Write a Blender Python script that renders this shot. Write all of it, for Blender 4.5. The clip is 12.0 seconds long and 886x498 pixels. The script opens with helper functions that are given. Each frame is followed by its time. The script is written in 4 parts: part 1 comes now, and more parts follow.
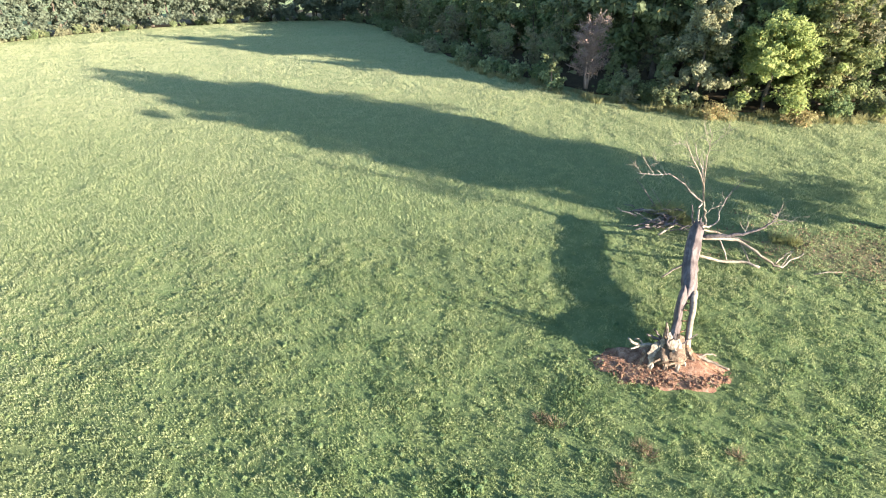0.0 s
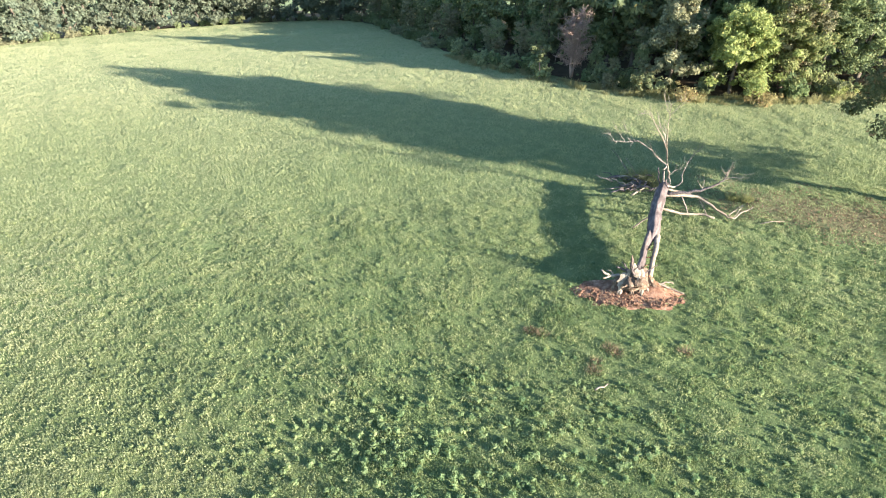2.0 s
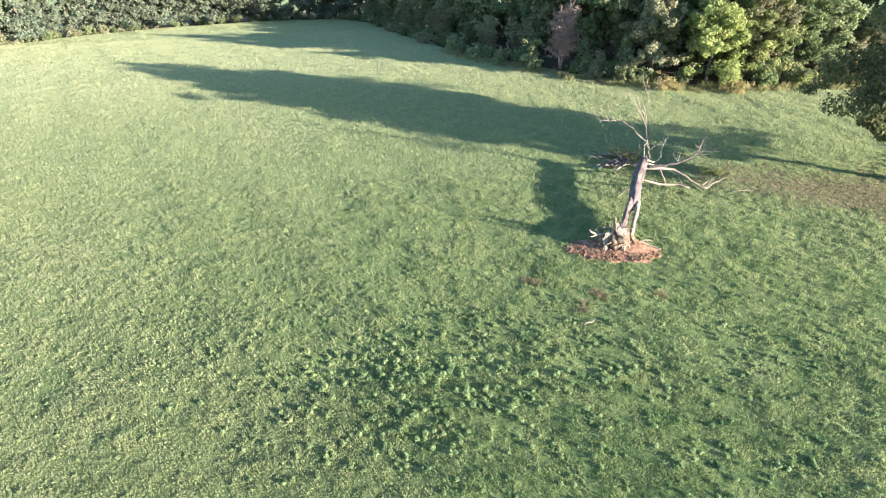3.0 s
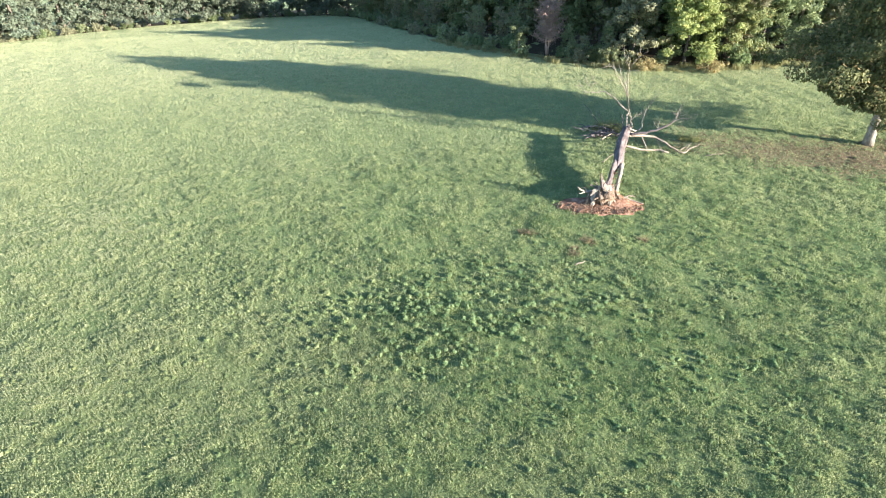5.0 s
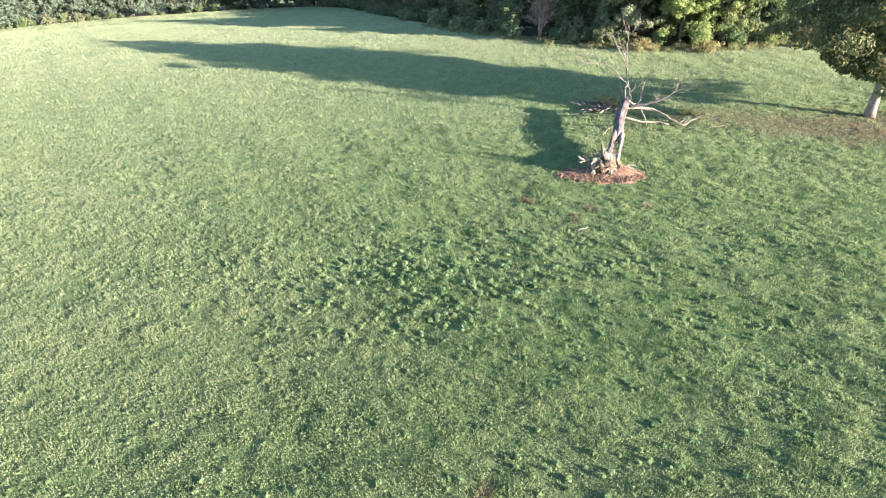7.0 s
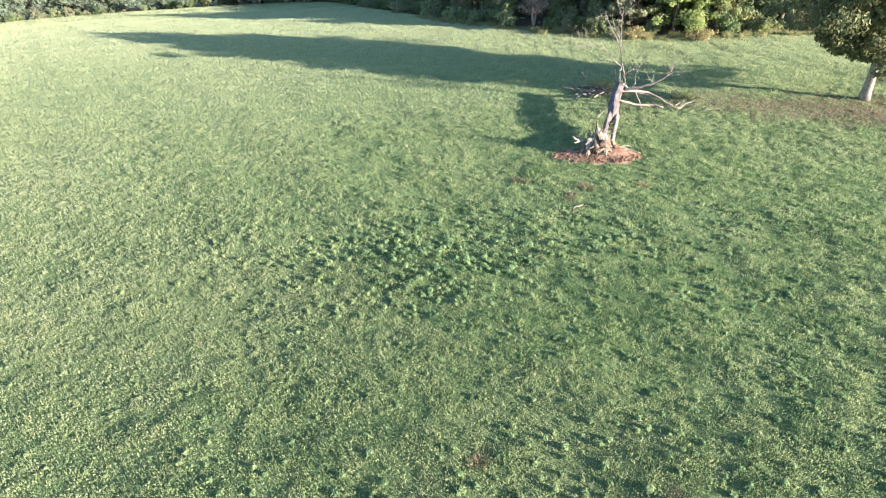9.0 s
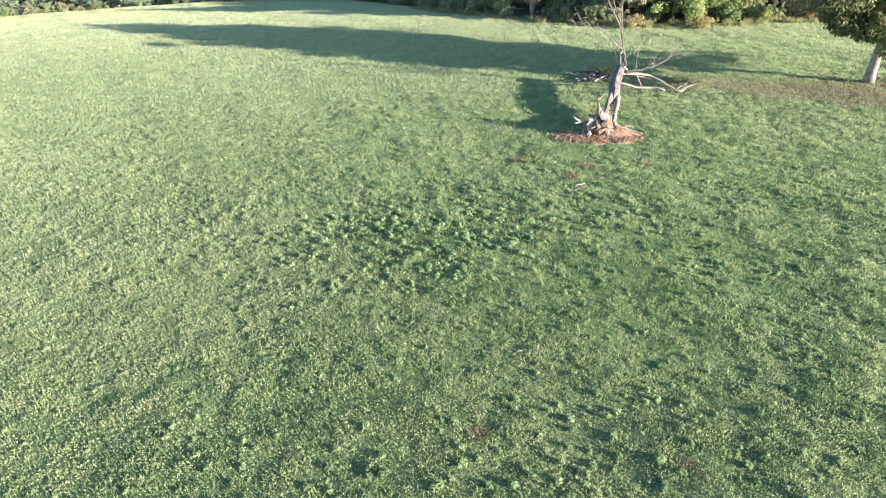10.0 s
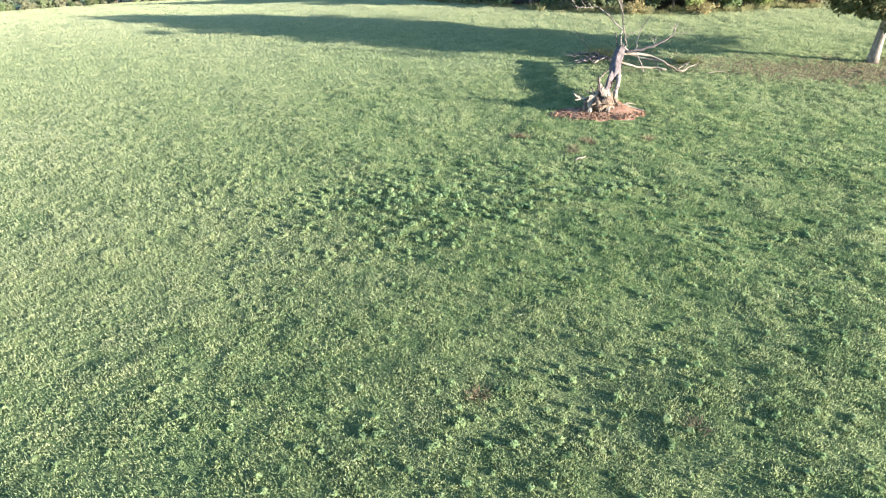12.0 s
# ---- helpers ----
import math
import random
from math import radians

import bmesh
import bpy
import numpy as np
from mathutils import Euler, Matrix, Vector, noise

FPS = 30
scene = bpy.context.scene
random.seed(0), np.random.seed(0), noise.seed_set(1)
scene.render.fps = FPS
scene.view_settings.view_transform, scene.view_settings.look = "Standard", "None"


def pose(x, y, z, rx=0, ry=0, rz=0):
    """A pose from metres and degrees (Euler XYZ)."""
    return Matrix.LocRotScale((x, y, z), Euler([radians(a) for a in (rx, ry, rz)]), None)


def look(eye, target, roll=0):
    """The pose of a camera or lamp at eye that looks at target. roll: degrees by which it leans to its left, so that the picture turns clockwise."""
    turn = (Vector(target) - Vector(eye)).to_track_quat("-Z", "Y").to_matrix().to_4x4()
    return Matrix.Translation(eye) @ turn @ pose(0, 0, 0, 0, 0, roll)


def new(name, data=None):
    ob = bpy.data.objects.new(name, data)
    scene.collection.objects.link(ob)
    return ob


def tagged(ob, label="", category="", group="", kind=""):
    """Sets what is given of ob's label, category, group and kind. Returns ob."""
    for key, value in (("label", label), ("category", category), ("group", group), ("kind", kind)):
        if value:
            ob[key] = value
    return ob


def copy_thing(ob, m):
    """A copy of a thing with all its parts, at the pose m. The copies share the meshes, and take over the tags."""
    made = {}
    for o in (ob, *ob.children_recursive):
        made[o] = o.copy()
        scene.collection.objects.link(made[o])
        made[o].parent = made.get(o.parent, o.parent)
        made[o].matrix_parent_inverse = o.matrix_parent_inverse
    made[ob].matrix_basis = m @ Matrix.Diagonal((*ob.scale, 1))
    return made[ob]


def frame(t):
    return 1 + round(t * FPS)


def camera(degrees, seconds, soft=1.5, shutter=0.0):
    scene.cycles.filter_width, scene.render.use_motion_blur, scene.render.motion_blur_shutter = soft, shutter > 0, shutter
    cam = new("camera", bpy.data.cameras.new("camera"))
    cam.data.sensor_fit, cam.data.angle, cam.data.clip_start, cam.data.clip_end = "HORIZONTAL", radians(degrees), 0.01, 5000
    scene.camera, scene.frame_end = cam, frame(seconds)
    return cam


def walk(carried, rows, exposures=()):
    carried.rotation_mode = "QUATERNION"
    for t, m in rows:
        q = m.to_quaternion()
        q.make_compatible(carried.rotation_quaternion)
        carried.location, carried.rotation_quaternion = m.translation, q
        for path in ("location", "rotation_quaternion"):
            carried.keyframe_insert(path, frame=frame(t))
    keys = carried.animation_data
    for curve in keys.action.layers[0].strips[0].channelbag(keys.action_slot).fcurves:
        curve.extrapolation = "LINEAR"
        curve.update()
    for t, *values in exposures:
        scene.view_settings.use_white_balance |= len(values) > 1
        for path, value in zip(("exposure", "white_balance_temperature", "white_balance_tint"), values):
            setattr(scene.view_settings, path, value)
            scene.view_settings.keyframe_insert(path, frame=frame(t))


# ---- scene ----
cam = camera(77.0, 12.0, soft=1.1)
PATH = [
    (0, (-0.073, 0.05, 18.685), (-0.116, 1.723, 17.59), -2.0),
    (0.5, (-0.131, -1.099, 18.717), (-0.173, 0.575, 17.624), -2.2),
    (1, (-0.159, -2.549, 18.842), (-0.207, -0.874, 17.75), -2.4),
    (1.5, (-0.338, -4.147, 19.041), (-0.378, -2.472, 17.949), -2.5),
    (2, (-0.618, -6.042, 19.32), (-0.643, -4.367, 18.227), -2.5),
    (2.5, (-1.073, -8.279, 19.515), (-1.081, -6.605, 18.421), -2.5),
    (3, (-1.668, -10.766, 19.686), (-1.66, -9.091, 18.594), -2.5),
    (3.2, (-1.91, -11.696, 19.789), (-1.898, -10.023, 18.693), -2.5),
    (4.8, (-2.828, -15.166, 19.226), (-2.779, -13.487, 18.141), -2.8),
    (5, (-2.778, -15.029, 19.007), (-2.73, -13.353, 17.917), -2.9),
    (5.5, (-2.842, -14.774, 18.175), (-2.785, -13.098, 17.084), -2.8),
    (6, (-3.049, -14.727, 17.382), (-2.98, -13.051, 16.293), -2.7),
    (6.5, (-3.267, -14.778, 16.82), (-3.189, -13.102, 15.732), -2.6),
    (8.5, (-3.363, -15.155, 15.94), (-3.259, -13.478, 14.856), -2.4),
    (9, (-3.31, -15.121, 15.208), (-3.204, -13.444, 14.124), -2.4),
    (9.5, (-3.364, -15.063, 14.444), (-3.252, -13.385, 13.361), -2.4),
    (10, (-3.413, -15.059, 13.765), (-3.298, -13.38, 12.685), -2.4),
    (10.5, (-3.463, -15.072, 13.27), (-3.347, -13.393, 12.19), -2.5),
    (11, (-3.434, -15.131, 12.711), (-3.318, -13.45, 11.634), -2.6),
    (11.5, (-3.354, -15.194, 12.377), (-3.241, -13.512, 11.3), -2.7),
    (12, (-3.37, -15.259, 12.246), (-3.255, -13.577, 11.17), -2.6),
]
walk(cam, [(t, look(eye, target, roll)) for t, eye, target, roll in PATH], exposures=((0, 2.51, 7150, 12), (2.5, 2.47, 6900, 12), (5, 2.46, 6680, 12), (9, 2.42, 6520, 12), (12, 2.4, 6480, 11)))

# ---------------------------------------------------------------- light
SUN_EL, SUN_AZ = radians(12.5), radians(120.2)
to_sun = Vector((math.sin(SUN_AZ) * math.cos(SUN_EL), math.cos(SUN_AZ) * math.cos(SUN_EL), math.sin(SUN_EL)))
world = bpy.data.worlds.new("sky")
scene.world = world
world.use_nodes = True
wn = world.node_tree.nodes
sky = wn.new("ShaderNodeTexSky")
sky.sky_type, sky.sun_disc, sky.sun_elevation, sky.sun_rotation = "NISHITA", False, SUN_EL, SUN_AZ
sky.air_density, sky.dust_density, sky.ozone_density = 1.25, 0.45, 3.6
world.node_tree.links.new(sky.outputs[0], wn["Background"].inputs[0])
wn["Background"].inputs[1].default_value = 0.096
sun = new("sun", bpy.data.lights.new("sun", "SUN"))
sun.data.energy, sun.data.angle, sun.data.color = 5.0, radians(0.55), (1.0, 0.915, 0.785)
sun.matrix_world = look(to_sun * 200, (0, 0, 0))


# ---------------------------------------------------------------- materials
class Nodes:
    """A small builder for node materials."""

    def __init__(self, name):
        self.mat = bpy.data.materials.new(name)
        self.mat.use_nodes = True
        self.tree = self.mat.node_tree
        self.bsdf = self.tree.nodes["Principled BSDF"]
        self.out = self.tree.nodes["Material Output"]

    def add(self, kind, **values):
        n = self.tree.nodes.new(kind)
        for k, v in values.items():
            if k in n.inputs:
                n.inputs[k].default_value = v
        return n

    def link(self, a, b):
        self.tree.links.new(a, b)

    def noise(self, coords, scale, detail=4.0, rough=0.6):
        n = self.add("ShaderNodeTexNoise", Scale=scale, Detail=detail, Roughness=rough)
        self.link(coords, n.inputs["Vector"])
        return n.outputs["Fac"]

    def ramp(self, fac, stops):
        n = self.add("ShaderNodeValToRGB")
        e = n.color_ramp.elements
        while len(e) < len(stops):
            e.new(0.5)
        for el, (p, c) in zip(e, stops):
            el.position, el.color = p, (*c, 1)
        self.link(fac, n.inputs[0])
        return n.outputs[0]

    def mix(self, fac, a, b, blend="MIX"):
        n = self.add("ShaderNodeMix")
        n.data_type, n.blend_type = "RGBA", blend
        for sock, v in ((n.inputs[0], fac), (n.inputs[6], a), (n.inputs[7], b)):
            if isinstance(v, bpy.types.NodeSocket):
                self.link(v, sock)
            else:
                sock.default_value = v if isinstance(v, (int, float)) else (*v, 1)
        return n.outputs[2]

    def math(self, op, a, b=0.0, c=0.0):
        n = self.add("ShaderNodeMath")
        n.operation = op
        for sock, v in zip(n.inputs, (a, b, c)):
            if isinstance(v, bpy.types.NodeSocket):
                self.link(v, sock)
            else:
                sock.default_value = v
        return n.outputs[0]

    def bump(self, height, strength, distance):
        n = self.add("ShaderNodeBump", Strength=strength, Distance=distance)
        self.link(height, n.inputs["Height"])
        self.link(n.outputs[0], self.bsdf.inputs["Normal"])

    def position(self):
        return self.add("ShaderNodeNewGeometry").outputs["Position"]

    def local(self):
        return self.add("ShaderNodeTexCoord").outputs["Object"]

    def colour(self, socket, rough=0.9, spec=0.2):
        self.link(socket, self.bsdf.inputs["Base Color"])
        self.bsdf.inputs["Roughness"].default_value = rough
        self.bsdf.inputs["Specular IOR Level"].default_value = spec

    def translucent(self, colour, share):
        t, m = self.add("ShaderNodeBsdfTranslucent"), self.add("ShaderNodeMixShader")
        self.link(colour, t.inputs[0])
        m.inputs[0].default_value = share
        self.link(self.bsdf.outputs[0], m.inputs[1])
        self.link(t.outputs[0], m.inputs[2])
        self.link(m.outputs[0], self.out.inputs[0])


def in_ellipse(n, pos, cx, cy, rx, ry, turn):
    """1 in the middle of an ellipse on the ground, 0 at its rim and beyond."""
    m = n.add("ShaderNodeMapping")
    m.vector_type = "TEXTURE"
    m.inputs["Location"].default_value = (cx, cy, 0)
    m.inputs["Rotation"].default_value = (0, 0, radians(turn))
    m.inputs["Scale"].default_value = (rx, ry, 1000)
    n.link(pos, m.inputs["Vector"])
    length = n.add("ShaderNodeVectorMath")
    length.operation = "LENGTH"
    n.link(m.outputs[0], length.inputs[0])
    return n.math("SUBTRACT", 1.0, length.outputs["Value"])


# bare, trodden strips under the big tree: centre, radii, turn
BARE = [(26.5, 25.0, 11.0, 3.6, -24.0), (34.0, 22.0, 8.5, 5.0, -20.0)]


def ground_material():
    n = Nodes("pasture_ground")
    p = n.position()
    big, mid, fine = n.noise(p, 0.06, 5), n.noise(p, 0.9, 6, 0.7), n.noise(p, 9.0, 4, 0.7)
    green = n.ramp(mid, [(0.3, (0.12, 0.195, 0.085)), (0.5, (0.18, 0.265, 0.115)), (0.7, (0.26, 0.335, 0.16))])
    dry = n.ramp(fine, [(0.3, (0.17, 0.2, 0.09)), (0.7, (0.3, 0.32, 0.16))])
    c = n.mix(n.ramp(big, [(0.42, (0, 0, 0)), (0.66, (0.4, 0.4, 0.4))]), green, dry)
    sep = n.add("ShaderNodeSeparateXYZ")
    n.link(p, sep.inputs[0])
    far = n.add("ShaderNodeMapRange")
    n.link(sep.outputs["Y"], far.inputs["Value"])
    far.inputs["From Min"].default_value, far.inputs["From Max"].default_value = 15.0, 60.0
    # ground pales with distance: haze and missing low-sun light put into its colour
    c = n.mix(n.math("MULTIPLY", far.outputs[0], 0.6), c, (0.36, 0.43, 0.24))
    soil = n.ramp(fine, [(0.3, (0.15, 0.108, 0.08)), (0.7, (0.34, 0.255, 0.19))])
    for e in BARE:
        fac = n.math("MULTIPLY", n.math("ADD", in_ellipse(n, p, *e), n.math("MULTIPLY_ADD", mid, 1.6, -0.85)), 1.6)
        cl = n.add("ShaderNodeClamp")
        n.link(fac, cl.inputs[0])
        c = n.mix(n.math("MULTIPLY", cl.outputs[0], 0.6), c, soil)
    n.colour(c, 0.95, 0.1)
    n.bump(n.math("ADD", n.math("MULTIPLY", mid, 0.4), n.noise(p, 17.0, 3, 0.75)), 1.0, 0.4)
    return n.mat


def grass_material(name, stops, dry, share=0.52):
    # dry: dry-grass colour, used too as the pale tone of hazy and down-sun grass
    n = Nodes(name)
    p, geo = n.position(), n.add("ShaderNodeNewGeometry")
    r = geo.outputs["Random Per Island"]
    big, mid = n.noise(p, 0.09, 4), n.math("ADD", n.math("MULTIPLY", n.noise(p, 0.7, 4, 0.65), 0.5), n.math("MULTIPLY", n.noise(p, 3.4, 3, 0.65), 0.5))
    pick = n.math("ADD", n.math("MULTIPLY", r, 0.12), n.math("MULTIPLY_ADD", mid, 3.3, -1.2))
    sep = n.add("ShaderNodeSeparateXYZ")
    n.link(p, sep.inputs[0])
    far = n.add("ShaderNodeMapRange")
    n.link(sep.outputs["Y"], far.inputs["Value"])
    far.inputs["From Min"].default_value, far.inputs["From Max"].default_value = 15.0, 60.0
    c = n.ramp(pick, stops)
    fac = n.math("MULTIPLY", n.ramp(big, [(0.45, (0, 0, 0)), (0.7, (0.6, 0.6, 0.6))]), n.math("MULTIPLY_ADD", r, 0.5, 0.2))
    c = n.mix(fac, c, dry)
    # dry far end with haze put in the colour; west painted bright, as seen down-sun
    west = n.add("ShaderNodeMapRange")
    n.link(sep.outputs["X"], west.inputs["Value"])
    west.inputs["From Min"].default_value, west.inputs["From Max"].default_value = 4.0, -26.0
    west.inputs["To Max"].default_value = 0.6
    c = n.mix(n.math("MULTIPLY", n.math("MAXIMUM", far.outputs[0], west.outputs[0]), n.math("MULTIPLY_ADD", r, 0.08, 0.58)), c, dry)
    n.colour(c, 0.7, 0.12)
    n.translucent(c, share)
    return n.mat


def leaf_material(name, dark, light, odd, odd_share=0.06, share=0.35, gloss=0.75):
    n = Nodes(name)
    geo, info = n.add("ShaderNodeNewGeometry"), n.add("ShaderNodeObjectInfo")
    r, o = geo.outputs["Random Per Island"], info.outputs["Random"]
    patch = n.noise(n.local(), 0.45, 3)
    c = n.ramp(n.math("ADD", n.math("MULTIPLY", r, 0.55), n.math("MULTIPLY_ADD", patch, 1.0, -0.25)), [(0.15, dark), (0.85, light)])
    c = n.mix(n.ramp(r, [(1 - odd_share - 0.01, (0, 0, 0)), (1 - odd_share, (1, 1, 1))]), c, odd)
    hue = n.add("ShaderNodeHueSaturation")
    n.link(n.math("MULTIPLY_ADD", o, 0.03, 0.475), hue.inputs["Hue"])
    n.link(n.math("MULTIPLY_ADD", o, 0.4, 0.8), hue.inputs["Value"])
    n.link(c, hue.inputs["Color"])
    n.colour(hue.outputs[0], gloss, 0.15)
    n.translucent(hue.outputs[0], share)
    return n.mat


def bark_material(name, dark, light, scale=1.0, rough=0.9, along=6.0, lying=0.0):
    n = Nodes(name)
    m = n.add("ShaderNodeMapping")
    m.inputs["Scale"].default_value = (1, 1 / lying, 1) if lying else (1, 1, 1 / along)
    turn = n.add("ShaderNodeMapping")
    turn.inputs["Rotation"].default_value = (0, 0, radians(25) if lying else 0)
    n.link(n.local(), turn.inputs["Vector"])
    n.link(turn.outputs[0], m.inputs["Vector"])
    a, b = n.noise(m.outputs[0], 14 * scale, 6, 0.7), n.noise(n.local(), 1.3 * scale, 3)
    c = n.ramp(a, [(0.3, dark), (0.65, light)])
    c = n.mix(n.ramp(b, [(0.4, (0.1, 0.1, 0.1)), (0.65, (0.75, 0.75, 0.75))]), c, dark)
    n.colour(c, rough, 0.2)
    n.bump(n.math("MULTIPLY_ADD", b, 0.7, a), 0.9, 0.05)
    return n.mat


def plain_noise_material(name, stops, scale, bump=0.5, depth=0.03, rough=0.95):
    n = Nodes(name)
    p = n.local()
    a, b = n.noise(p, scale, 6, 0.7), n.noise(p, scale * 7, 4, 0.7)
    f = n.math("ADD", n.math("MULTIPLY", a, 0.65), n.math("MULTIPLY", b, 0.35))
    n.colour(n.ramp(f, stops), rough, 0.15)
    n.bump(f, bump, depth)
    return n.mat


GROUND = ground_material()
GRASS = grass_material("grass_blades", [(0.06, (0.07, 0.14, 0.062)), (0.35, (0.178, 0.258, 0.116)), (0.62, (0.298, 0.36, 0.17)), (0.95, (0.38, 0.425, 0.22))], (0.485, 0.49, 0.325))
WEED = grass_material("broad_weeds", [(0.1, (0.09, 0.175, 0.09)), (0.4, (0.17, 0.27, 0.135)), (0.7, (0.275, 0.375, 0.19)), (0.95, (0.36, 0.43, 0.235))], (0.36, 0.36, 0.18))
STRAW = grass_material("tall_dry_grass", [(0.1, (0.11, 0.16, 0.06)), (0.5, (0.22, 0.24, 0.1)), (0.9, (0.36, 0.36, 0.19))], (0.32, 0.3, 0.17))
OAK = leaf_material("oak_leaves", (0.06, 0.085, 0.038), (0.215, 0.24, 0.115), (0.3, 0.25, 0.12), 0.06, 0.3)
LEAF_GREEN = leaf_material("green_leaves", (0.111, 0.151, 0.092), (0.262, 0.311, 0.161), (0.2, 0.19, 0.08), 0.03)
LEAF_OLIVE = leaf_material("olive_leaves", (0.135, 0.151, 0.0983), (0.305, 0.311, 0.195), (0.22, 0.17, 0.08), 0.04)
LEAF_DEEP = leaf_material("deep_green_leaves", (0.092, 0.139, 0.0714), (0.183, 0.238, 0.112), (0.12, 0.12, 0.05), 0.03)
# leaves of the distant trees: haze is put into this pale, low-contrast colour
LEAF_HAZED = leaf_material("grey_green_leaves", (0.11, 0.142, 0.108), (0.15, 0.184, 0.13), (0.17, 0.17, 0.12), 0.03, 0.4)
LEAF_BRIGHT = leaf_material("yellow_green_leaves", (0.145, 0.19, 0.068), (0.315, 0.36, 0.15), (0.36, 0.33, 0.12), 0.03, 0.45)
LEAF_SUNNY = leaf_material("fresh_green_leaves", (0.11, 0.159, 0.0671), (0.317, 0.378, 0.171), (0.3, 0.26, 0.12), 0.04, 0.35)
DRY_BRUSH = leaf_material("dry_brush_leaves", (0.17, 0.15, 0.075), (0.36, 0.325, 0.17), (0.28, 0.19, 0.1), 0.15)
LEAF_RUST = leaf_material("rusty_leaves", (0.15, 0.115, 0.072), (0.31, 0.245, 0.16), (0.32, 0.23, 0.16), 0.1)
BARK = bark_material("grey_brown_bark", (0.06, 0.05, 0.042), (0.2, 0.17, 0.14))
BARK_PALE = bark_material("pale_oak_bark", (0.14, 0.12, 0.105), (0.42, 0.37, 0.32))
TWIG = bark_material("purple_grey_twigs", (0.22, 0.155, 0.14), (0.5, 0.38, 0.345))
DEADWOOD = bark_material("weathered_dead_wood", (0.045, 0.035, 0.036), (0.255, 0.212, 0.212), 0.5, 0.85, 1.0, 8.0)
SILVERED = bark_material("silvered_dead_twigs", (0.15, 0.13, 0.12), (0.4, 0.35, 0.315), 0.8, 0.85, 1.0, 4.0)
BLEACHED = bark_material("bleached_bare_wood", (0.13, 0.105, 0.085), (0.43, 0.37, 0.31), 0.55, 0.8, 1.0, 4.0)
ROOTWOOD = plain_noise_material("brown_root_wood", [(0.35, (0.045, 0.033, 0.026)), (0.5, (0.14, 0.1, 0.076)), (0.7, (0.36, 0.295, 0.24))], 4.0, 0.9, 0.06)
TORN = plain_noise_material("torn_orange_wood", [(0.35, (0.07, 0.04, 0.028)), (0.5, (0.22, 0.125, 0.08)), (0.68, (0.42, 0.29, 0.2))], 5.0, 0.9, 0.06)
SOIL = plain_noise_material("red_clay_soil", [(0.36, (0.085, 0.04, 0.027)), (0.5, (0.235, 0.13, 0.09)), (0.66, (0.42, 0.28, 0.212))], 2.6, 1.0, 0.1)
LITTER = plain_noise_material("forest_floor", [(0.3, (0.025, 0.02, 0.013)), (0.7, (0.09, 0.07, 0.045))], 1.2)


# ---------------------------------------------------------------- geometry helpers
rng = np.random.default_rng(7)


def value_noise(x, y, cell, seed):
    """Smooth noise from 0 to 1 with the given cell size in metres."""
    g = np.random.default_rng(seed).random((64, 64))
    u, v = x / cell, y / cell
    i, j = np.floor(u).astype(int), np.floor(v).astype(int)
    fu, fv = u - i, v - j
    fu, fv = fu * fu * (3 - 2 * fu), fv * fv * (3 - 2 * fv)
    i0, i1, j0, j1 = i % 64, (i + 1) % 64, j % 64, (j + 1) % 64
    return (g[i0, j0] * (1 - fu) + g[i1, j0] * fu) * (1 - fv) + (g[i0, j1] * (1 - fu) + g[i1, j1] * fu) * fv


def height(x, y):
    """The lie of the land: a level meadow that falls off gently at its far end, with slight swells."""
    x, y = np.asarray(x, float), np.asarray(y, float)
    far = np.clip(y - 58, 0, 300)
    swell = 0.06 * np.sin(x * 0.31 + 1.0) * np.sin(y * 0.27) + 0.03 * np.sin(x * 0.9 + y * 0.5)
    pit = np.hypot((x - 9.2) / 3.0, (y - 18.0) / 1.5)
    hummock = 0.025 * value_noise(x, y, 0.55, 13) + 0.04 * value_noise(x, y, 0.9, 12) + 0.055 * value_noise(x, y, 2.3, 11) - 0.06
    return -0.11 * far * far / (far + 18) + (swell + hummock) * np.clip((pit - 0.9) / 0.8, 0, 1)


def z_at(x, y):
    return float(height(x, y))


def mesh_of(name, verts, k, mat):
    """A mesh of separate k-sided faces from an (n * k, 3) array."""
    verts = np.ascontiguousarray(verts, np.float32).reshape(-1, 3)
    me = bpy.data.meshes.new(name)
    nv, nf = len(verts), len(verts) // k
    me.vertices.add(nv)
    me.vertices.foreach_set("co", verts.ravel())
    me.loops.add(nv)
    me.loops.foreach_set("vertex_index", np.arange(nv, dtype=np.int32))
    me.polygons.add(nf)
    me.polygons.foreach_set("loop_start", np.arange(0, nv, k, dtype=np.int32))
    me.update(calc_edges=True)
    me.materials.append(mat)
    return me


def part(name, data, mat, parent, label=""):
    """Links a bmesh or a mesh as one object under a thing or a part."""
    if isinstance(data, bmesh.types.BMesh):
        me = bpy.data.meshes.new(name)
        data.to_mesh(me)
        data.free()
        me.materials.append(mat)
        data = me
    ob = new(name, data)
    ob.parent = parent
    return tagged(ob, label=label)


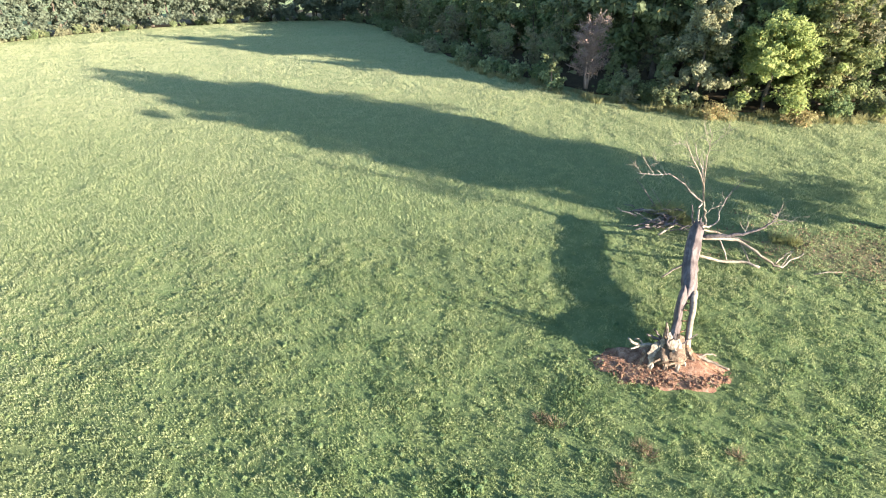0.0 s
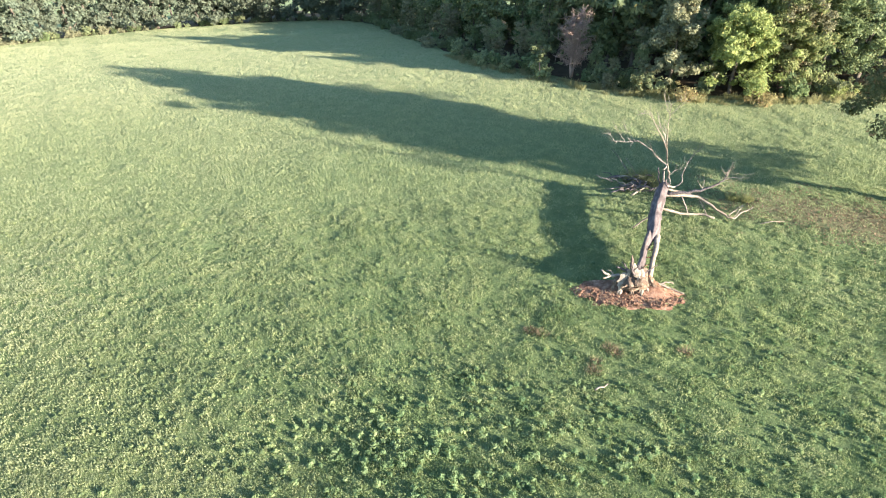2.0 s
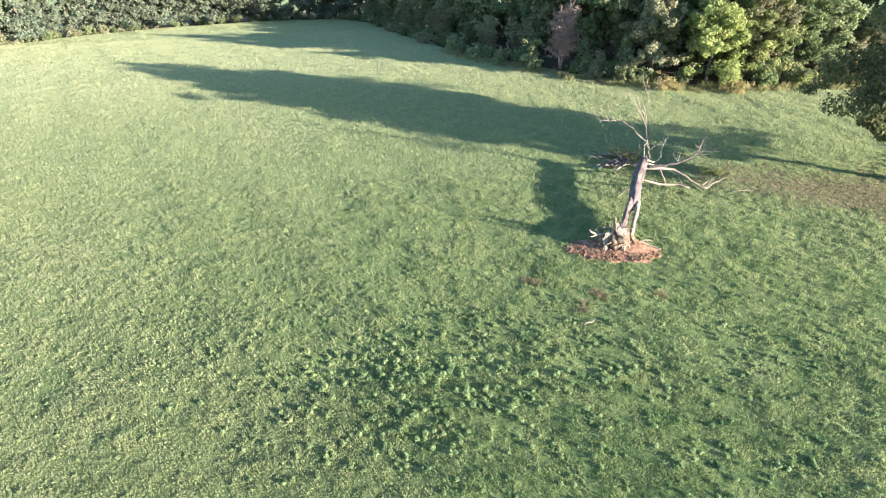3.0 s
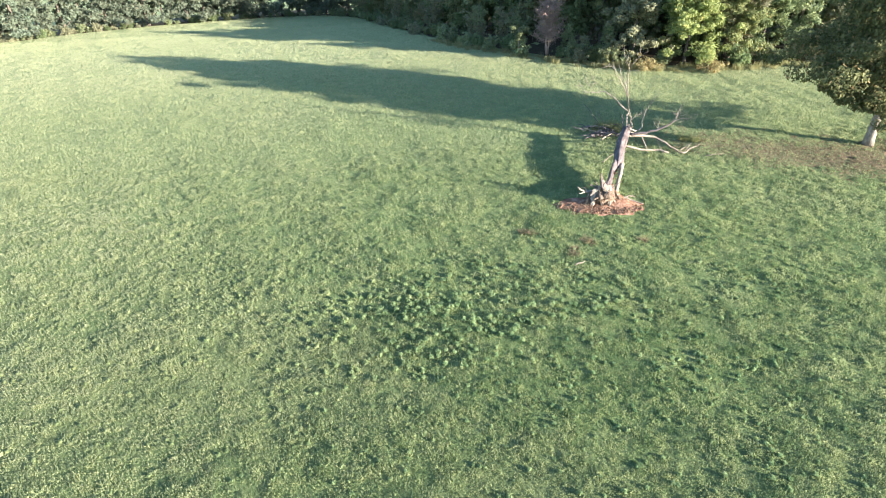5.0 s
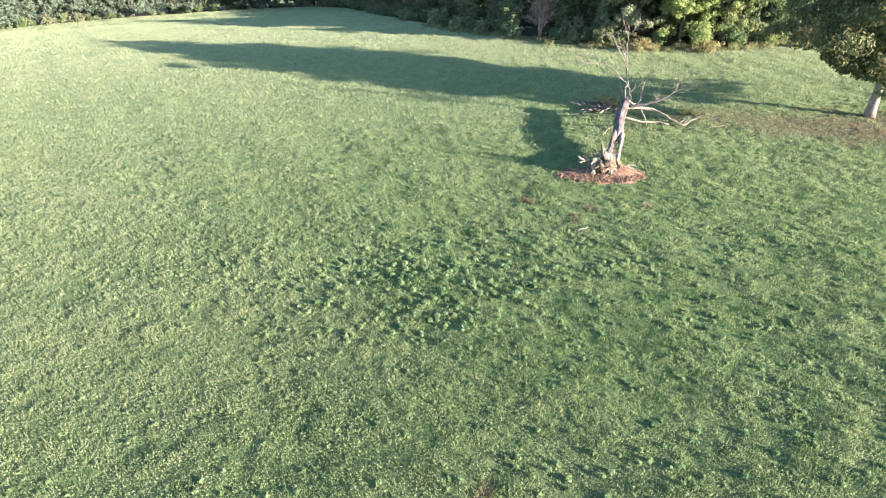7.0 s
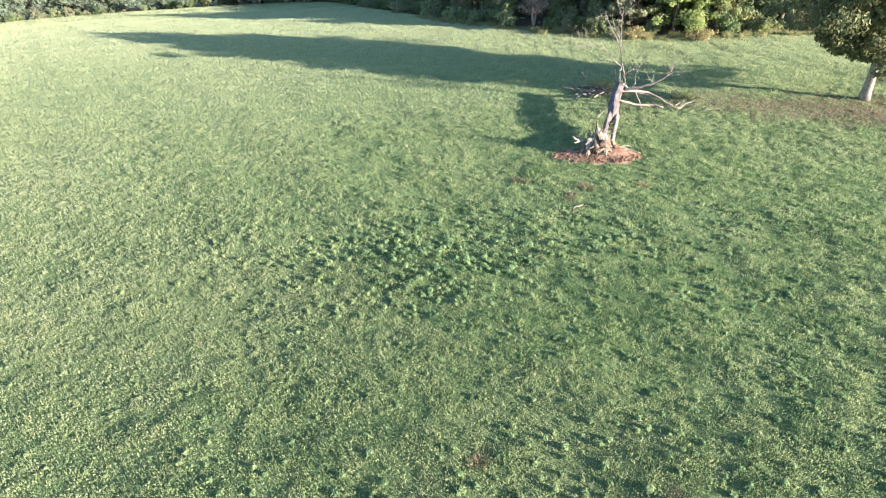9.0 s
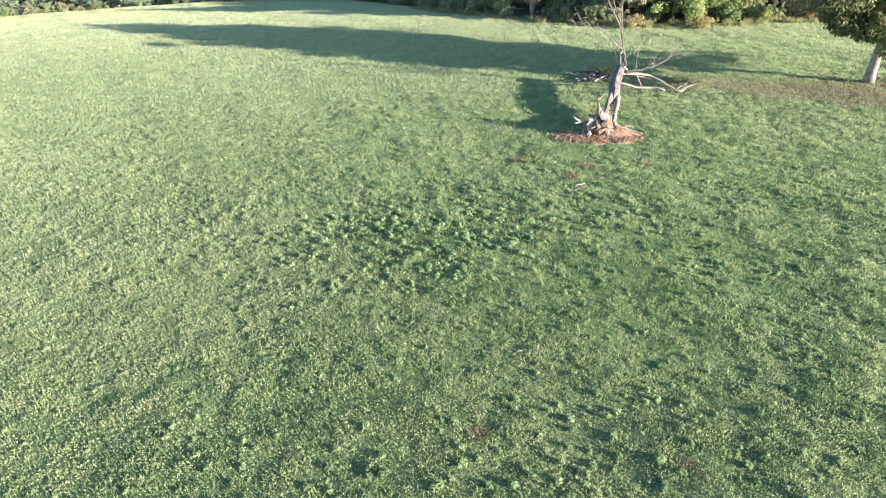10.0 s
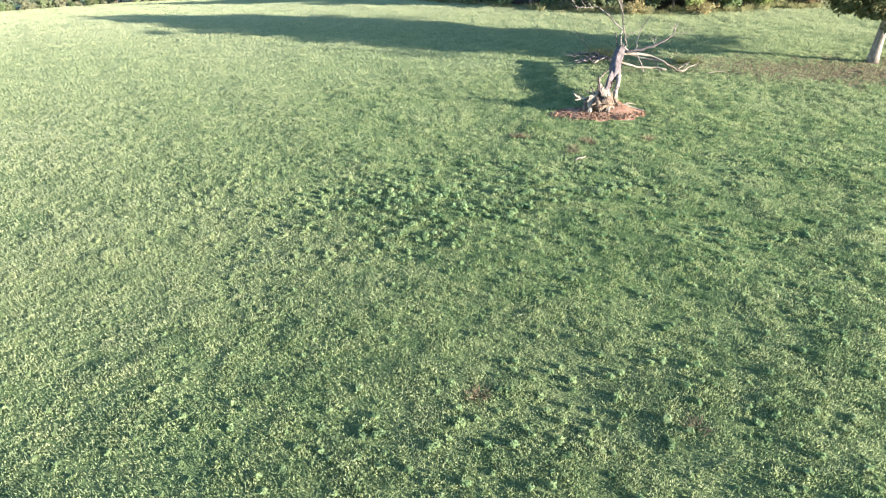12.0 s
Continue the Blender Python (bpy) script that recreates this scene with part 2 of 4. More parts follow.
def tube(bm, pts, radii, sides=8, wobble=0.0, seed=0, smooth=True):
    """A tapered, closed tube along points."""
    r = random.Random(seed)
    pts = [Vector(p) for p in pts]
    rings = []
    for i, p in enumerate(pts):
        d = (pts[min(i + 1, len(pts) - 1)] - pts[max(i - 1, 0)]).normalized()
        u = d.cross(Vector((0.31, 0.17, 0.94)) if abs(d.z) < 0.9 else Vector((1, 0.1, 0))).normalized()
        v = d.cross(u)
        ring = []
        for k in range(sides):
            a = 2 * math.pi * k / sides
            q = radii[i] * (1 + wobble * (r.random() * 2 - 1))
            ring.append(bm.verts.new(p + (u * math.cos(a) + v * math.sin(a)) * q))
        rings.append(ring)
    for a, b in zip(rings, rings[1:]):
        for k in range(sides):
            f = bm.faces.new((a[k], a[(k + 1) % sides], b[(k + 1) % sides], b[k]))
            f.smooth = smooth
    bm.faces.new(rings[0][::-1])
    bm.faces.new(rings[-1])


def bent(a, b, n, sag, seed):
    """Points from a to b along an irregular line."""
    r = random.Random(seed)
    a, b = Vector(a), Vector(b)
    size = (b - a).length
    out = []
    for i in range(n + 1):
        t = i / n
        k = 0 if i in (0, n) else sag * size
        out.append(a.lerp(b, t) + Vector((r.uniform(-k, k), r.uniform(-k, k), r.uniform(-k, k))))
    return out


def leaf_cloud(centres, radii, per, size, long=1.6, squash=0.8, gen=rng, droop=0.0):
    """Pointed leaves scattered round clump centres: an (n * 3, 3) array."""
    centres, radii = np.asarray(centres, float), np.asarray(radii, float)
    n = len(centres) * per
    c = np.repeat(centres, per, 0)
    d = gen.normal(size=(n, 3))
    d /= np.linalg.norm(d, axis=1)[:, None]
    off = d * (np.repeat(radii, per) * gen.uniform(0.25, 1.0, n) ** 0.6)[:, None]
    off[:, 2] *= squash
    p = c + off
    nor = d * 0.9 + gen.normal(size=(n, 3)) * 0.6 + np.array((0, 0, 0.35))
    nor /= np.linalg.norm(nor, axis=1)[:, None]
    u = np.cross(nor, gen.normal(size=(n, 3)))
    u[:, 2] -= droop
    u /= np.linalg.norm(u, axis=1)[:, None]
    v = np.cross(nor, u)
    s = (size * gen.uniform(0.6, 1.35, n))[:, None]
    u, v = u * s * long * 0.5, v * s * 0.5
    return np.stack([p - u * 0.7 - v * 0.95, p - u * 0.7 + v * 0.95, p + u * 1.2], 1).reshape(-1, 3)


def tree(name, seed, tall, radius, clear, leaf, bark, clumps, per, size, label, category="tree", trunk_r=None, lean=(0, 0), base=(0, 0, 0), turn=0, low_skirt=False, squash=0.75, droop=0.0, pointed=0.0, fine_below=-1.0, west=0.0, taper=0.0, boughs=(), south=0.75):
    """A broadleaf tree: tapered trunk, limbs, and a crown of clumped leaves."""
    r, gen = random.Random(seed), np.random.default_rng(seed)
    trunk_r = trunk_r or tall * 0.016
    top = Vector((lean[0], lean[1], tall * 0.86))
    root = tagged(new(name), label, category)
    root.matrix_basis = pose(*base, 0, 0, turn)
    spine = [Vector((0, 0, -0.3))] + [Vector((0, 0, 0)).lerp(top, t) + Vector((r.uniform(-1, 1), r.uniform(-1, 1), 0)) * tall * 0.012 for t in (0.04, 0.15, 0.3, 0.45, 0.6, 0.8, 1.0)]
    bm = bmesh.new()
    tube(bm, spine, [trunk_r * k for k in (1.7, 1.35, 1.0, 0.88, 0.7, 0.5, 0.3, 0.08)], 9, 0.08, seed)
    part("trunk", bm, bark, root)
    centres, radii = [], []
    limbs = max(6, clumps // 14)
    for i in range(limbs):
        t = (i + 0.5) / limbs
        z0 = clear + (tall * 0.84 - clear) * t
        start = Vector((0, 0, 0)).lerp(top, z0 / (tall * 0.86))
        prof = math.sin(math.pi * min(1, 0.22 + 0.78 * (1 - t) ** (0.75 + pointed))) if not low_skirt else (1 - t) ** 0.55
        prof *= 1 - taper * t ** 4
        reach = radius * max(0.25, prof) * r.uniform(0.7, 1.1)
        a = i * 2.4 + r.uniform(-0.5, 0.5)
        reach *= 1 - west * math.cos(a)
        end = start + Vector((math.cos(a) * reach, math.sin(a) * reach, reach * r.uniform(-0.1, 0.55) - (0.8 if low_skirt and t < 0.3 else 0)))
        line = bent(start, end, 4, 0.06, seed * 100 + i)
        w = trunk_r * (0.42 - 0.26 * t)
        bm = bmesh.new()
        tube(bm, line, [w, w * 0.75, w * 0.55, w * 0.35, w * 0.1], 5, 0.05, i)
        part("limb", bm, bark, root)
        for p in line[2:]:
            centres.append(p)
            radii.append(radius * r.uniform(0.16, 0.3))
    low_boughs = []
    for i, (z0, x, y, z) in enumerate(boughs):
        start = Vector((0, 0, 0)).lerp(top, z0 / (tall * 0.86))
        line = bent(start, (x, y, z), 4, 0.06, seed * 300 + i)
        bm = bmesh.new()
        tube(bm, line, [trunk_r * k for k in (0.35, 0.27, 0.2, 0.12, 0.04)], 5, 0.05, i)
        part("limb", bm, bark, root)
        for p in line[2:]:
            low_boughs += [Vector(p) + Vector((r.gauss(0, 0.9), r.gauss(0, 0.7), r.gauss(0.1, 0.4))) for _ in range(6)]
    while len(centres) < clumps:
        p = r.choice(centres[: limbs * 3]) + Vector((r.gauss(0, 1), r.gauss(0, 1), r.gauss(0, 0.8))) * radius * 0.24
        if p.z > clear * (1.3 if p.x < -0.6 * radius else 0.75 if p.y > -3.0 else south):
            centres.append(p)
            radii.append(radius * r.uniform(0.1, 0.22))
    centres += low_boughs
    radii += [radius * r.uniform(0.06, 0.13) for _ in low_boughs]
    centres, radii = np.array([tuple(c) for c in centres]), np.array(radii)
    low = centres[:, 2] < fine_below
    cloud = leaf_cloud(centres[~low], radii[~low], per, size, squash=squash, gen=gen, droop=droop)
    if low.any():
        cloud = np.concatenate([cloud, leaf_cloud(centres[low], radii[low], per * 3, size * 0.5, squash=squash, gen=gen, droop=droop)])
    part("crown", mesh_of("crown", cloud, 3, leaf), leaf, root)
    return root


def shrub(name, seed, wide, tall, leaf, clumps, per, size, label, category="shrub", base=(0, 0, 0)):
    """A bush: stems from the ground and a ragged mass of leaves."""
    r, gen = random.Random(seed), np.random.default_rng(seed)
    root = tagged(new(name), label, category)
    root.matrix_basis = pose(*base)
    bm = bmesh.new()
    centres, radii = [], []
    for i in range(9):
        a, q = r.uniform(0, 6.3), r.uniform(0.2, 1.0)
        end = Vector((math.cos(a) * wide * q, math.sin(a) * wide * q, tall * r.uniform(0.5, 1.0) * (1.1 - 0.5 * q)))
        line = bent((end.x * 0.2, end.y * 0.2, -0.1), end, 3, 0.08, seed * 50 + i)
        tube(bm, line, [0.05, 0.035, 0.025, 0.008], 4, 0, i)
        centres += line[1:]
        radii += [wide * r.uniform(0.2, 0.4) for _ in line[1:]]
    part("stems", bm, BARK, root)
    while len(centres) < clumps:
        p = r.choice(centres[:27]) + Vector((r.gauss(0, 1), r.gauss(0, 1), r.gauss(0, 0.6))) * wide * 0.3
        if p.z > 0.15:
            centres.append(p)
            radii.append(wide * r.uniform(0.12, 0.3))
    part("foliage", mesh_of("foliage", leaf_cloud(centres, radii, per, size, gen=gen), 3, leaf), leaf, root)
    return root


def spot(x, y, turn=0.0, size=1.0, dz=0.0):
    return pose(x, y, z_at(x, y) + dz, 0, 0, turn) @ Matrix.Scale(size, 4)


# ---------------------------------------------------------------- the ground
def axis(lo, hi, step):
    inner = np.arange(lo, hi + 0.01, step)
    out = np.concatenate([np.arange(1.5, 60, 2.5), [70, 90, 130, 200, 350, 600, 1200, 2400]])
    return np.concatenate([lo - out[::-1], inner, hi + out])


gx, gy = axis(-46, 48, 0.45), axis(-14, 60, 0.45)
X, Y = np.meshgrid(gx, gy)
co = np.stack([X, Y, height(X, Y)], -1).reshape(-1, 3)
nx = len(gx)
quads = [(j * nx + i, j * nx + i + 1, (j + 1) * nx + i + 1, (j + 1) * nx + i) for j in range(len(gy) - 1) for i in range(nx - 1)]
me = bpy.data.meshes.new("ground")
me.from_pydata(co.tolist(), [], quads)
me.polygons.foreach_set("use_smooth", [True] * len(quads))
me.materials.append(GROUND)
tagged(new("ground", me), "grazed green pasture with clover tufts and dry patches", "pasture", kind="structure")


# ---------------------------------------------------------------- the woods round the meadow
EDGE = [(-104, 100), (-85.6, 109.3), (-81, 118.5), (-73, 126), (-62, 133.6), (-52, 137), (-40, 140), (-25.6, 135.7), (-19.4, 128.5), (-12.5, 109.4), (-7.2, 94.7), (-3.2, 83.2), (0.1, 74.9), (4.0, 67.0), (10.5, 59.2), (16.5, 54.0), (22, 50.8), (28, 48.9), (34.5, 48.3), (45, 47.8), (60, 48), (72, 48)]


def along(points, step):
    """Places every step metres along a line, with the direction to the left of it."""
    carry = 0.0
    for (x0, y0), (x1, y1) in zip(points, points[1:]):
        size = math.hypot(x1 - x0, y1 - y0)
        ux, uy = (x1 - x0) / size, (y1 - y0) / size
        while carry < size:
            yield x0 + ux * carry, y0 + uy * carry, -uy, ux
            carry += step
        carry -= size


wood_kinds = [
    tree("broadleaf_tree", 11, 17, 4.6, 1.5, LEAF_GREEN, BARK, 200, 64, 0.225, "tall green broadleaf tree at the edge of the wood", low_skirt=True),
    tree("broadleaf_tree", 12, 19, 5.0, 1.6, LEAF_OLIVE, BARK, 210, 64, 0.225, "olive-green broadleaf tree with thinning autumn leaves"),
    tree("broadleaf_tree", 13, 15, 4.2, 1.0, LEAF_DEEP, BARK, 200, 64, 0.22, "dark green leafy tree hung with creeper", low_skirt=True),
    tree("broadleaf_tree", 14, 20, 4.6, 2.0, LEAF_GREEN, BARK, 200, 64, 0.225, "tall slender green tree in the wood"),
    tree("broadleaf_tree", 15, 13, 3.8, 1.2, LEAF_OLIVE, BARK, 180, 64, 0.22, "young olive-green tree at the wood's edge", low_skirt=True),
]
back_kinds = [
    tree("woodland_tree", 21, 20, 5.2, 2.0, LEAF_DEEP, BARK, 110, 25, 0.62, "dark green tree deep in the wood"),
    tree("woodland_tree", 22, 22, 5.5, 3.0, LEAF_GREEN, BARK, 110, 25, 0.62, "tall green tree deep in the wood"),
]
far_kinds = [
    tree("distant_tree", 24, 17, 4.8, 0.8, LEAF_HAZED, BARK, 160, 46, 0.34, "sunlit green tree at the far end of the pasture", low_skirt=True),
    tree("distant_tree", 25, 15, 4.6, 0.6, LEAF_HAZED, BARK, 160, 46, 0.34, "olive-green tree at the far end of the pasture", low_skirt=True),
    tree("distant_tree", 26, 19, 5.0, 1.0, LEAF_HAZED, BARK, 160, 46, 0.34, "haze-pale green tree at the far end of the pasture", low_skirt=True),
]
shrub_kinds = [
    shrub("shrub", 31, 2.0, 3.6, LEAF_DEEP, 70, 28, 0.22, "dense dark green bush at the foot of the wood"),
    shrub("shrub", 32, 1.6, 2.6, LEAF_GREEN, 60, 28, 0.21, "green bush at the foot of the wood"),
    shrub("shrub", 33, 1.3, 1.6, LEAF_OLIVE, 50, 28, 0.19, "low olive-green bush at the edge of the grass"),
]
used = set()


def put_kind(kinds, i, m):
    """Places the next one of a kind: the first one itself, then copies."""
    ob = kinds[i]
    if ob.name in used:
        return copy_thing(ob, m)
    used.add(ob.name)
    ob.matrix_basis = m
    return ob


pick = random.Random(5)


def stature(x, y):
    """The wood is lower along its far side, where the sun passes over it."""
    return 0.72 if x < 15 and y > 58 else 1.0


order = 0
for x, y, lx, ly in along(EDGE, 4.2):
    d = 4.7 + pick.uniform(-0.8, 1.0) + (7.0 if -3 < x < 27 else 0)
    x, y = x + lx * d, y + ly * d
    if abs(x - 28.5) < 3.2 or (abs(x - 14.2) < 1.5 and y < 61):
        continue
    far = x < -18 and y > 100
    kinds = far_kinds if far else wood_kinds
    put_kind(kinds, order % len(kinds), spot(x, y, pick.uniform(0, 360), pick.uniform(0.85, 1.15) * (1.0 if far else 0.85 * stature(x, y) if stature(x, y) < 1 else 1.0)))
    order += 1
for depth, step in ((9.8, 4.8), (15.0, 6.0), (21.0, 6.0)):
    for x, y, lx, ly in along(EDGE, step):
        if x < -20 and depth > 12:
            continue
        d = depth + pick.uniform(-1.5, 1.5)
        x, y = x + lx * d, y + ly * d
        put_kind(back_kinds, pick.randrange(2), spot(x, y, pick.uniform(0, 360), pick.uniform(0.85, 1.2) * (0.6 if depth < 12 and stature(x, y) < 1 else 0.72 if depth > 20 else stature(x, y))))
for x, y, lx, ly in along(EDGE[8:13], 3.4):
    d = 7.3 + pick.uniform(-1.0, 1.0)
    put_kind(back_kinds, pick.randrange(2), spot(x + lx * d, y + ly * d, pick.uniform(0, 360), pick.uniform(0.55, 0.65)))
for x, y, lx, ly in along(EDGE, 1.7):
    d = pick.uniform(0.3, 3.0)
    if abs(x + lx * d - 14.0) < 1.3 or (x < -14 and pick.random() < 0.15) or (23 < x < 42 and pick.random() < 0.55):
        continue
    put_kind(shrub_kinds, pick.randrange(3), spot(x + lx * d, y + ly * d, pick.uniform(0, 360), pick.uniform(0.6, 1.25)))

for x, y, lx, ly in along(EDGE[12:17], 3.0):
    d = pick.uniform(3.2, 5.5)
    x, y = x + lx * d, y + ly * d
    if 3 < x < 26 and abs(x - 14.2) > 2.0:
        put_kind(wood_kinds, pick.randrange(5), spot(x, y, pick.uniform(0, 360), pick.uniform(0.32, 0.45)))

bright = tree("maple_tree", 41, 10.0, 3.8, 1.4, LEAF_BRIGHT, BARK, 210, 110, 0.19, "sunlit yellow-green young maple at the wood's edge", base=(29.0, 51.2, 0), low_skirt=True)
bright2 = tree("maple_tree", 42, 12.5, 4.0, 1.5, LEAF_SUNNY, BARK, 220, 96, 0.2, "sunlit green tree beside the maple", base=(34.3, 52.6, 0), low_skirt=True)


def bare_tree(seed, tall, base, label):
    """A leafless tree with a haze of fine twigs."""
    r = random.Random(seed)
    root = tagged(new("bare_tree"), label, "tree")
    root.matrix_basis = spot(*base)
    bm, tw = bmesh.new(), bmesh.new()
    for s in range(3):
        a = s * 2.1
        top = Vector((math.cos(a) * 0.7, math.sin(a) * 0.7, tall * (1 - 0.1 * s)))
        line = bent((0.1 * math.cos(a), 0.1 * math.sin(a), -0.2), top, 6, 0.02, seed + s)
        tube(bm, line, [0.11, 0.1, 0.085, 0.07, 0.05, 0.03, 0.01], 6, 0.05, s)
        for i in range(26):
            p = Vector(line[0]).lerp(top, r.uniform(0.25, 0.97))
            b = r.uniform(0, 6.3)
            q = (2.4 - 1.5 * p.z / tall) * r.uniform(0.5, 1.1)
            end = p + Vector((math.cos(b) * q, math.sin(b) * q, q * r.uniform(0.2, 1.0)))
            mid = bent(p, end, 3, 0.06, seed * 9 + i)
            tube(tw, mid, [0.03, 0.022, 0.014, 0.005], 4, 0, i)
            for k in range(30):
                o = p.lerp(end, r.uniform(0.25, 1.0))
                e = o + Vector((r.gauss(0, 0.35), r.gauss(0, 0.35), r.gauss(0.05, 0.35)))
                tube(tw, (o, e), (0.02, 0.012), 3, 0, k)
    part("trunk", bm, TWIG, root)
    tagged(part("twig_mass", tw, TWIG, root), kind="stuff")
    return root


shrub("brush", 51, 1.7, 2.3, DRY_BRUSH, 70, 44, 0.14, "dry russet brush at the edge of the wood", base=(43.2, 48.8, 0))
shrub("brush", 52, 2.0, 1.2, DRY_BRUSH, 46, 44, 0.12, "low dry brush at the edge of the wood", base=(23.6, 49.8, 0))
shrub("brush", 53, 2.0, 1.0, DRY_BRUSH, 46, 44, 0.12, "low dry brush at the edge of the wood", base=(31.2, 48.3, 0))
shrub("brush", 54, 1.3, 1.8, LEAF_BRIGHT, 52, 44, 0.13, "sunlit yellow-green brush at the edge of the wood", base=(38.2, 48.7, 0))
tree("broadleaf_tree", 45, 11, 3.2, 1.5, LEAF_OLIVE, BARK, 160, 90, 0.2, "olive-brown tree turning colour at the wood's edge", base=(23.6, 53.6, 0), low_skirt=True)
bare_tree(61, 7.2, (14.2, 59.2), "leafless purple-grey sapling before the dark wood")

tree("sapling", 44, 4.4, 1.1, 2.2, LEAF_GREEN, TWIG, 40, 24, 0.16, "slim young tree with a thin pale stem", trunk_r=0.07, base=(10.5, 59.2, 0))

# ---------------------------------------------------------------- the big oak in the meadow
oak = tree("oak_tree", 71, 20.5, 6.8, 4.4, OAK, BARK_PALE, 520, 72, 0.34, "large leafy oak with a pale trunk, alone in the pasture", trunk_r=0.28, lean=(2.5, 0.3), base=(33.4, 25.7, 0), droop=0.7, squash=0.65, fine_below=12.0, west=0.42, low_skirt=True, taper=0.3, south=1.35, boughs=((5.2, -1.6, -2.6, 3.9), (5.6, -4.6, 0.2, 5.0), (5.2, -3.4, -3.2, 4.2), (6.0, -5.2, -1.6, 4.9)))

# ---------------------------------------------------------------- the wood's edge: floor, dry grass, brush
def strip(points, near, far, cells, lift):
    """A sheet along the left of a line, laid on the land."""
    bm = bmesh.new()
    rows = []
    for x, y, lx, ly in along(points, 3.0):
        row = []
        for k in range(cells + 1):
            d = near + (far - near) * k / cells + (random.uniform(-0.7, 0.7) if k == 0 else 0)
            px, py = x + lx * d, y + ly * d
            row.append(bm.verts.new((px, py, z_at(px, py) + lift)))
        rows.append(row)
    for a, b in zip(rows, rows[1:]):
        for k in range(cells):
            bm.faces.new((a[k], b[k], b[k + 1], a[k + 1])).smooth = True
    return bm


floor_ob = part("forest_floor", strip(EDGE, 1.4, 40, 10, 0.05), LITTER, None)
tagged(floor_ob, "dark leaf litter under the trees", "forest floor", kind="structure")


def ellipse_share(x, y, cx, cy, rx, ry, turn):
    a = radians(turn)
    dx, dy = x - cx, y - cy
    return np.hypot((dx * math.cos(a) + dy * math.sin(a)) / rx, (-dx * math.sin(a) + dy * math.cos(a)) / ry)


PIT = (9.2, 18.35, 3.15, 1.45, -9.0)


def keep(x, y, gen):
    """True where grass grows: not on the red soil, sparsely on the bare strips, not in the wood."""
    ok = ellipse_share(x, y, *PIT) > 0.86 + 0.7 * (value_noise(x, y, 0.6, 3) - 0.5)
    for e in BARE:
        ok &= (ellipse_share(x, y, *e) + 0.9 * (value_noise(x, y, 1.2, 4) - 0.5) > 1.0) | (gen.random(len(x)) < 0.4)
    ex, ey = np.array(EDGE, float).T
    return ok & (y < np.interp(x, ex, ey) + 0.8)


def blades(px, py, high, wide, lean_x, lean_y, gen):
    """Grass blades as single slender triangles: an (n * 3, 3) array."""
    n = len(px)
    a = gen.uniform(0, 2 * np.pi, n)
    wx, wy = np.cos(a) * wide, np.sin(a) * wide
    z = height(px, py) - 0.01
    tip = np.stack([px + lean_x, py + lean_y, z + high], 1)
    return np.stack([np.stack([px - wx, py - wy, z], 1), np.stack([px + wx, py + wy, z], 1), tip], 1).reshape(-1, 3)


def scatter(y0, y1, per, gen):
    """Places over the part of the meadow between two lines across it."""
    n = int((y1 - y0) * per * (1.5 * ((y0 + y1) / 2 + 20) + 8))
    y = gen.uniform(y0 + 20, y1 + 20, int(n * 1.3))
    y = y[gen.random(len(y)) < (y + 6) / (y1 + 26)] - 20
    x = gen.uniform(-1, 1, len(y)) * (0.75 * (y + 20) + 5) - 1.5
    return x, y


def leaflets(px, py, low, size, gen):
    """Small leaves at every slant, as triangles: an (n * 3, 3) array."""
    n = len(px)
    a, tilt = gen.uniform(0, 2 * np.pi, n), gen.uniform(0.3, 1.35, n)
    d = np.stack([np.cos(a) * np.cos(tilt), np.sin(a) * np.cos(tilt), np.sin(tilt)], 1)
    s = np.cross(d, gen.normal(size=(n, 3)))
    s /= np.linalg.norm(s, axis=1)[:, None]
    size = (size * gen.uniform(0.55, 1.3, n))[:, None]
    p = np.stack([px, py, height(px, py) + low], 1)
    return np.stack([p - s * size * 0.25, p + s * size * 0.25, p + d * size], 1).reshape(-1, 3)


